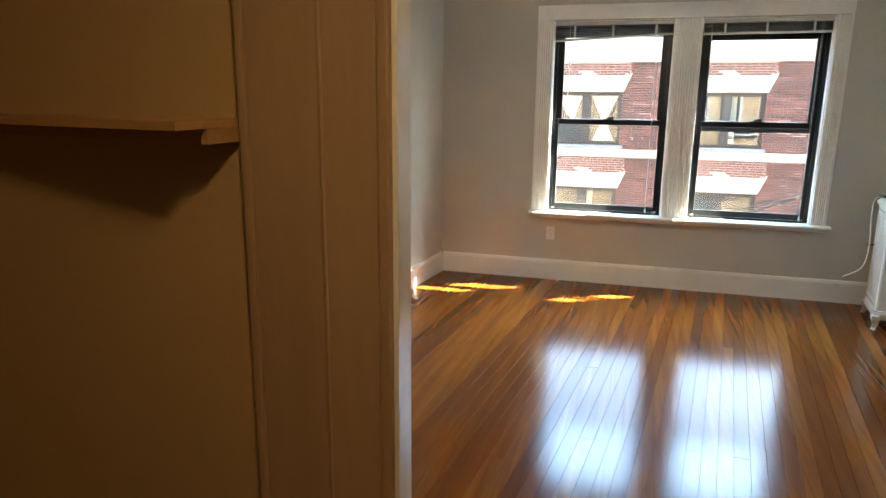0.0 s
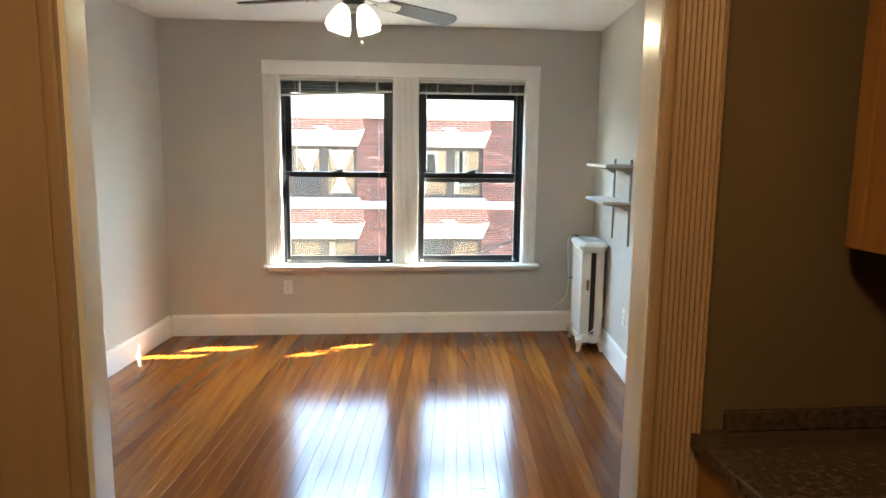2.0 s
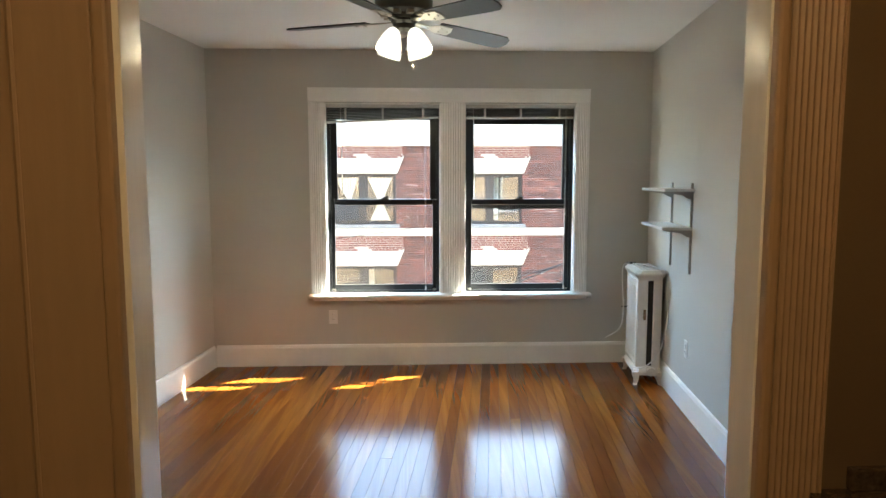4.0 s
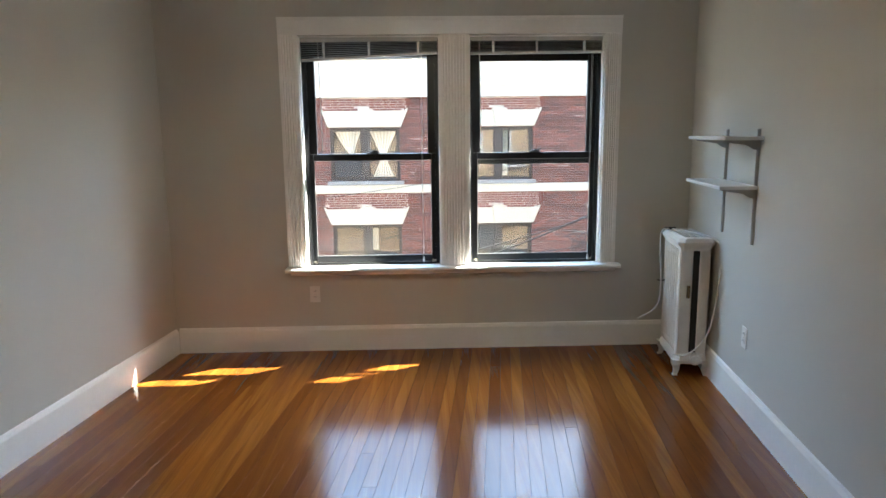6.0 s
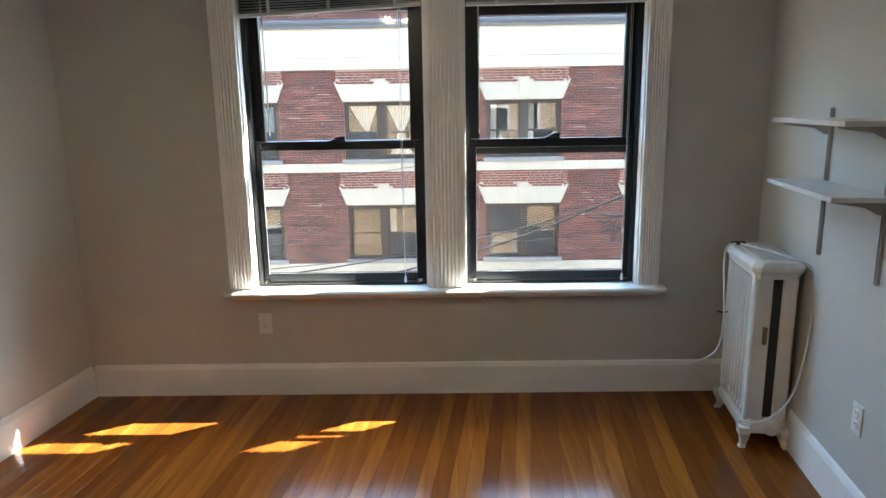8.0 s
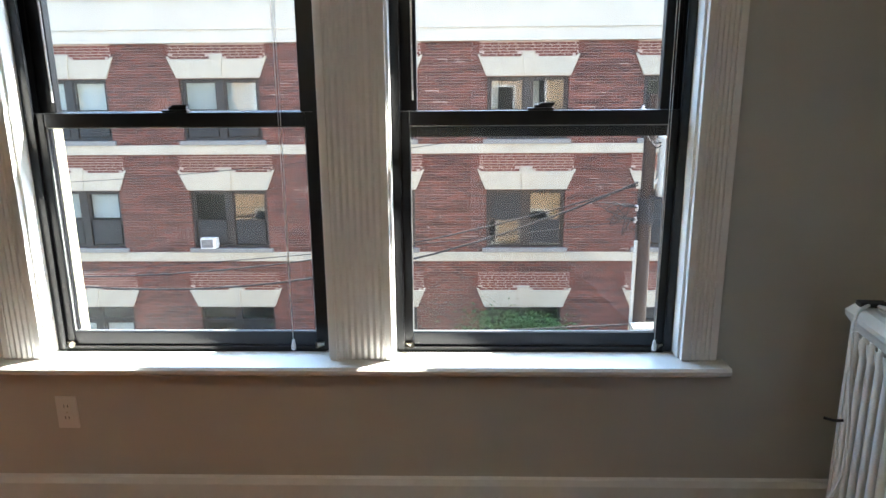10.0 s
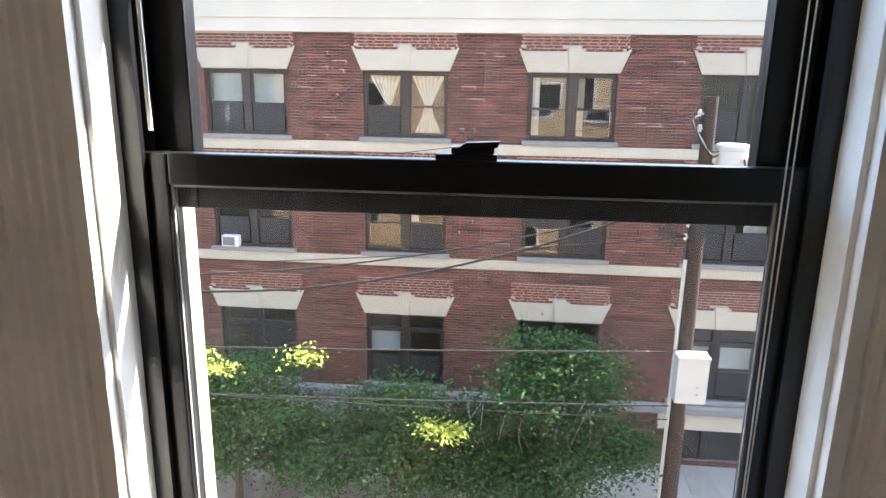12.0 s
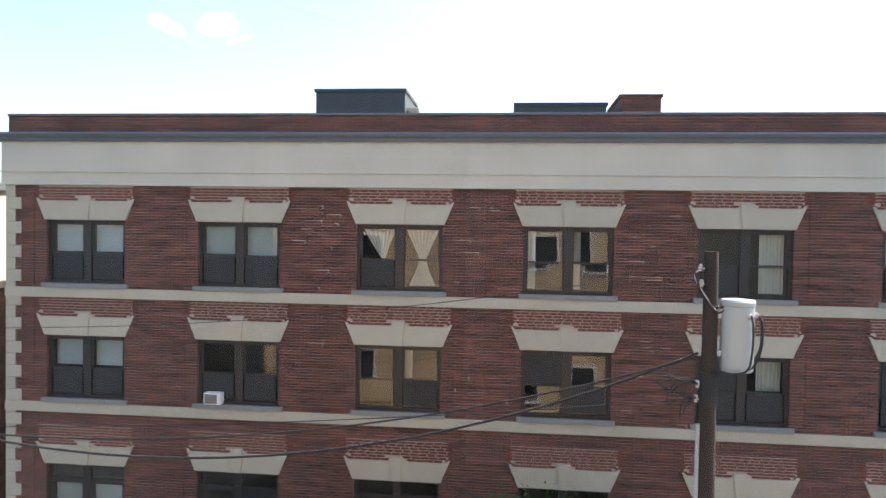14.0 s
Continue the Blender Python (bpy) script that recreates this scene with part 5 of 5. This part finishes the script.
L = (PX - 0.2, PY - 0.05)
wire((*L, PT - 0.28), (-14, 15.7, -1.0), 0.5, 0.008)
wire((*L, PT - 1.76), (-14.4, 11.7, -0.46), 2.3, 0.024, clips=3)
wire((*L, PT - 1.82), (-18.0, 11.6, -0.6), 1.9, 0.018, clips=2)
wire((*L, PT - 2.55), (-22, 15.6, -3.6), 0.5, 0.011)
wire((*L, -3.55), (-38, 11.2, -3.7), 0.5, 0.02, clips=2)
wire((*L, -4.7), (-36, 11.0, -4.6), 0.4, 0.016)
wire((*L, -5.0), (-36, 10.4, -3.3), 0.4, 0.012)
for dz, dx, dy in ((-2.3, -0.75, 0.25), (-2.4, -0.6, 0.1), (-2.5, -0.45, -0.15), (-2.2, -0.5, -0.05), (-2.75, -0.5, 0.12), (-2.9, -0.3, -0.1)):
    t = thing("service_drop", (*L, PT - 2.55), "looped black service wire on the pole", "cable", "service loops on the pole")
    part("loop", tube(B(), curve([(0, 0, 0), (dx * 0.4, dy, 0.05), (dx, dy, dz + 2.6), (dx * 0.6, dy - 0.05, 0.32), (0.02, -0.02, 0.25)], 24), 0.012, 5), M["wire"], t, smooth=True)


# ---- trees ----
def tree(at, top, width, seed, label, clumps=34, leaves=330, sprigs=()):
    """A tapered trunk, limbs that reach into loose clumps of small leaves, and gaps between them."""
    rnd = random.Random(seed)
    t = thing("street_tree", at, label, "tree", "street trees")
    trunk = B()
    fork = Vector((rnd.uniform(-0.1, 0.1), 0, top * 0.3))
    cyl(trunk, (0, 0, 0), fork * 0.5 + Vector((0.03, 0, 0)), 0.1, 0.085, 10)
    cyl(trunk, fork * 0.5 + Vector((0.03, 0, 0)), fork, 0.085, 0.07, 10)
    sets = {"leaf": ([], []), "sunleaf": ([], [])}
    for i in range(clumps + len(sprigs)):
        a, u = rnd.uniform(0, 2 * math.pi), math.sqrt(rnd.uniform(0.03, 1))
        h = 0.28 + 0.72 * rnd.random() ** 1.35
        r = width * u * (1.05 - 0.62 * max(0, h - 0.45) / 0.55) * rnd.uniform(0.75, 1.1)
        c = Vector((math.cos(a) * r, math.sin(a) * r * 0.6, top * h))
        if i < 22:
            mid = fork + (c - fork) * 0.5 + Vector((rnd.uniform(-0.2, 0.2), rnd.uniform(-0.1, 0.1), 0.15))
            cyl(trunk, fork - Vector((0, 0, rnd.uniform(0, 0.4))), mid, 0.035, 0.02, 6)
            cyl(trunk, mid, c, 0.02, 0.006, 6)
        key = "sunleaf" if i >= clumps else "leaf"
        if key == "sunleaf":
            c = Vector(sprigs[i - clumps]) - Vector(at)
            cyl(trunk, fork, c, 0.02, 0.005, 6)
        V, F = sets[key]
        size = rnd.uniform(0.24, 0.55) if key == "leaf" else rnd.uniform(0.16, 0.24)
        for _ in range(int(leaves * 3.2 * (size / 0.4) ** 1.6)):
            p = c + Vector((rnd.gauss(0, size), rnd.gauss(0, size * 0.8), rnd.gauss(0, size * 0.4) - 0.12 * size))
            e = Euler((rnd.uniform(-0.8, 0.8), rnd.uniform(-0.8, 0.8), rnd.uniform(0, 6.28))).to_matrix()
            q = rnd.uniform(0.032, 0.066)
            k = len(V)
            for x, y, z in ((0, -1, 0), (0.42, -0.2, 0.12), (0.3, 0.6, 0.08), (0, 1.1, -0.1), (-0.3, 0.6, 0.08), (-0.42, -0.2, 0.12)):
                V.append(tuple(p + e @ Vector((x * q, y * q, z * q))))
            F += [(k, k + 1, k + 2, k + 3), (k, k + 3, k + 4, k + 5)]
    part("trunk", trunk, M["bark"], t, "grey-brown trunk and limbs", True)
    for m_, lb in (("leaf", "loose crown of green leaves"), ("sunleaf", "sprigs with sunlight put into their yellow-green colour")):
        V, F = sets[m_]
        if V:
            me = bpy.data.meshes.new("crown")
            me.from_pydata(V, [], F)
            me.materials.append(M[m_])
            tagged(part("crown", me, None, t, lb), kind="stuff")


tree((3.9, 13.0, GZ + 0.12), 4.5, 2.1, 3, "full green street tree before the brick building", 46, 190)
tree((0.7, 12.9, GZ + 0.12), 3.4, 2.0, 8, "low green street tree with sprigs coloured as if sunlit", 34, 150, ((1.25, 11.6, -5.42), (1.5, 11.6, -5.5), (1.75, 11.6, -5.48)))
tree((-3.6, 13.0, GZ + 0.12), 3.8, 3.2, 12, "wide green street tree with a thin loose crown", 66, 150, ((-3.6, 11.6, -4.1), (-3.2, 11.6, -4.35), (-1.36, 11.6, -3.97), (-4.75, 11.6, -5.75)))
t = thing("bare_branches", (2.3, 13.0, -5.6), "pale dead twigs among the tree crowns", "branch")
rnd = random.Random(4)
for i in range(9):
    x = rnd.uniform(-0.6, 2.4)
    part("twig", tube(B(), curve([(x, 0, -1.2), (x + rnd.uniform(-0.2, 0.2), -0.3, -0.5), (x + rnd.uniform(-0.6, 0.6), -0.5, rnd.uniform(0.2, 0.7))], 10), 0.014, 5), M["stonesill"], t)


# ---- repointed brick panels over the lintels ----
brick_me = data(box(B(), -0.099, -0.012, -0.0275, 0.099, 0.0, 0.0275), M["repoint"])
rnd = random.Random(9)
singles = 0
for ri, r in enumerate(ROWS_Z):
    for c in COLS:
        z0, z1 = r - 0.085, r + (0.305 if ri == 0 else 0.42)
        bm = B()
        box(bm, c * BP - 1.2, -0.006, z0, c * BP - 0.17, 0.0, z0 + 0.09)
        box(bm, c * BP + 0.17, -0.006, z0, c * BP + 1.2, 0.0, z0 + 0.09)
        box(bm, c * BP - 1.27, -0.006, z0 + 0.09, c * BP + 1.27, 0.0, z1)
        panel = part("mortar_panel", bm, M["mortar"], bld)
        rest = B()
        k, z = 0, z0 + 0.036
        while z < z1 - 0.02:
            wide = (1.32 if k % 3 else 1.38) if z > z0 + 0.11 else 1.16
            x = -wide + (0.11 if k % 2 else 0.0)
            while x < wide:
                if abs(x) > 0.25 or z > r + 0.075:
                    if ri < 2 and c in (0, 1) and singles < 300:
                        part("brick", brick_me, None, panel, at=(c * BP + x, -0.004, z))
                        singles += 1
                    else:
                        box(rest, c * BP + x - 0.099, -0.016, z - 0.0275, c * BP + x + 0.099, -0.004, z + 0.0275)
                x += 0.218
            z += 0.0715
            k += 1
        if len(rest.verts):
            tagged(part("bricks", rest, M["repoint"], panel), kind="stuff")
        else:
            rest.free()

bm = B()
for _ in range(44):
    c, ri = rnd.choice((-1, 0, 0, 1, 1, 2)), rnd.choice((0, 0, 1))
    x = c * BP + BP / 2 + rnd.uniform(-0.75, 0.75)
    z = ROWS_Z[ri] - rnd.randrange(2, 32) * 0.072
    w_ = rnd.choice((0.05, 0.11, 0.22, 0.35))
    box(bm, x, -0.0165, z, x + w_, -0.0125, z + 0.016)
    if rnd.random() < 0.6:
        box(bm, x + w_ - 0.016, -0.0168, z - 0.06, x + w_, -0.0125, z)
tagged(part("mortar_repair", bm, M["mortar"], bld, "pale patched mortar joints"), kind="stuff")


# ---- floor boards ----
rnd = random.Random(21)
PW = 0.068
xi = 0.0
while xi < RX + 0.06:
    y = YK + 0.03
    ends = [y]
    y += rnd.uniform(0.8, 8.5)
    while y < -0.35:
        ends.append(y)
        y += rnd.uniform(2.4, 4.5)
    ends.append(0.0)
    for y0, y1 in zip(ends, ends[1:]):
        bm = B()
        dz = rnd.uniform(-0.0004, 0.0004)
        g, c = 0.0006, 0.0002
        lo, hi = [], []
        for a, b in ((xi + g, y0 + g), (xi + PW - g, y0 + g), (xi + PW - g, y1 - g), (xi + g, y1 - g)):
            lo.append(bm.verts.new((a + 0.119 * b, b, -0.011)))
        for a, b in ((xi + g + c, y0 + g + c), (xi + PW - g - c, y0 + g + c), (xi + PW - g - c, y1 - g - c), (xi + g + c, y1 - g - c)):
            hi.append(bm.verts.new((a + 0.119 * b, b, dz)))
        mid = [bm.verts.new((v.co.x, v.co.y, dz - c)) for v in lo]
        bm.faces.new(hi)
        for i in range(4):
            j = (i + 1) % 4
            bm.faces.new((mid[i], mid[j], hi[j], hi[i]))
            bm.faces.new((lo[i], lo[j], mid[j], mid[i]))
        part("floor_board", bm, M["plank"], floor)
    xi += PW
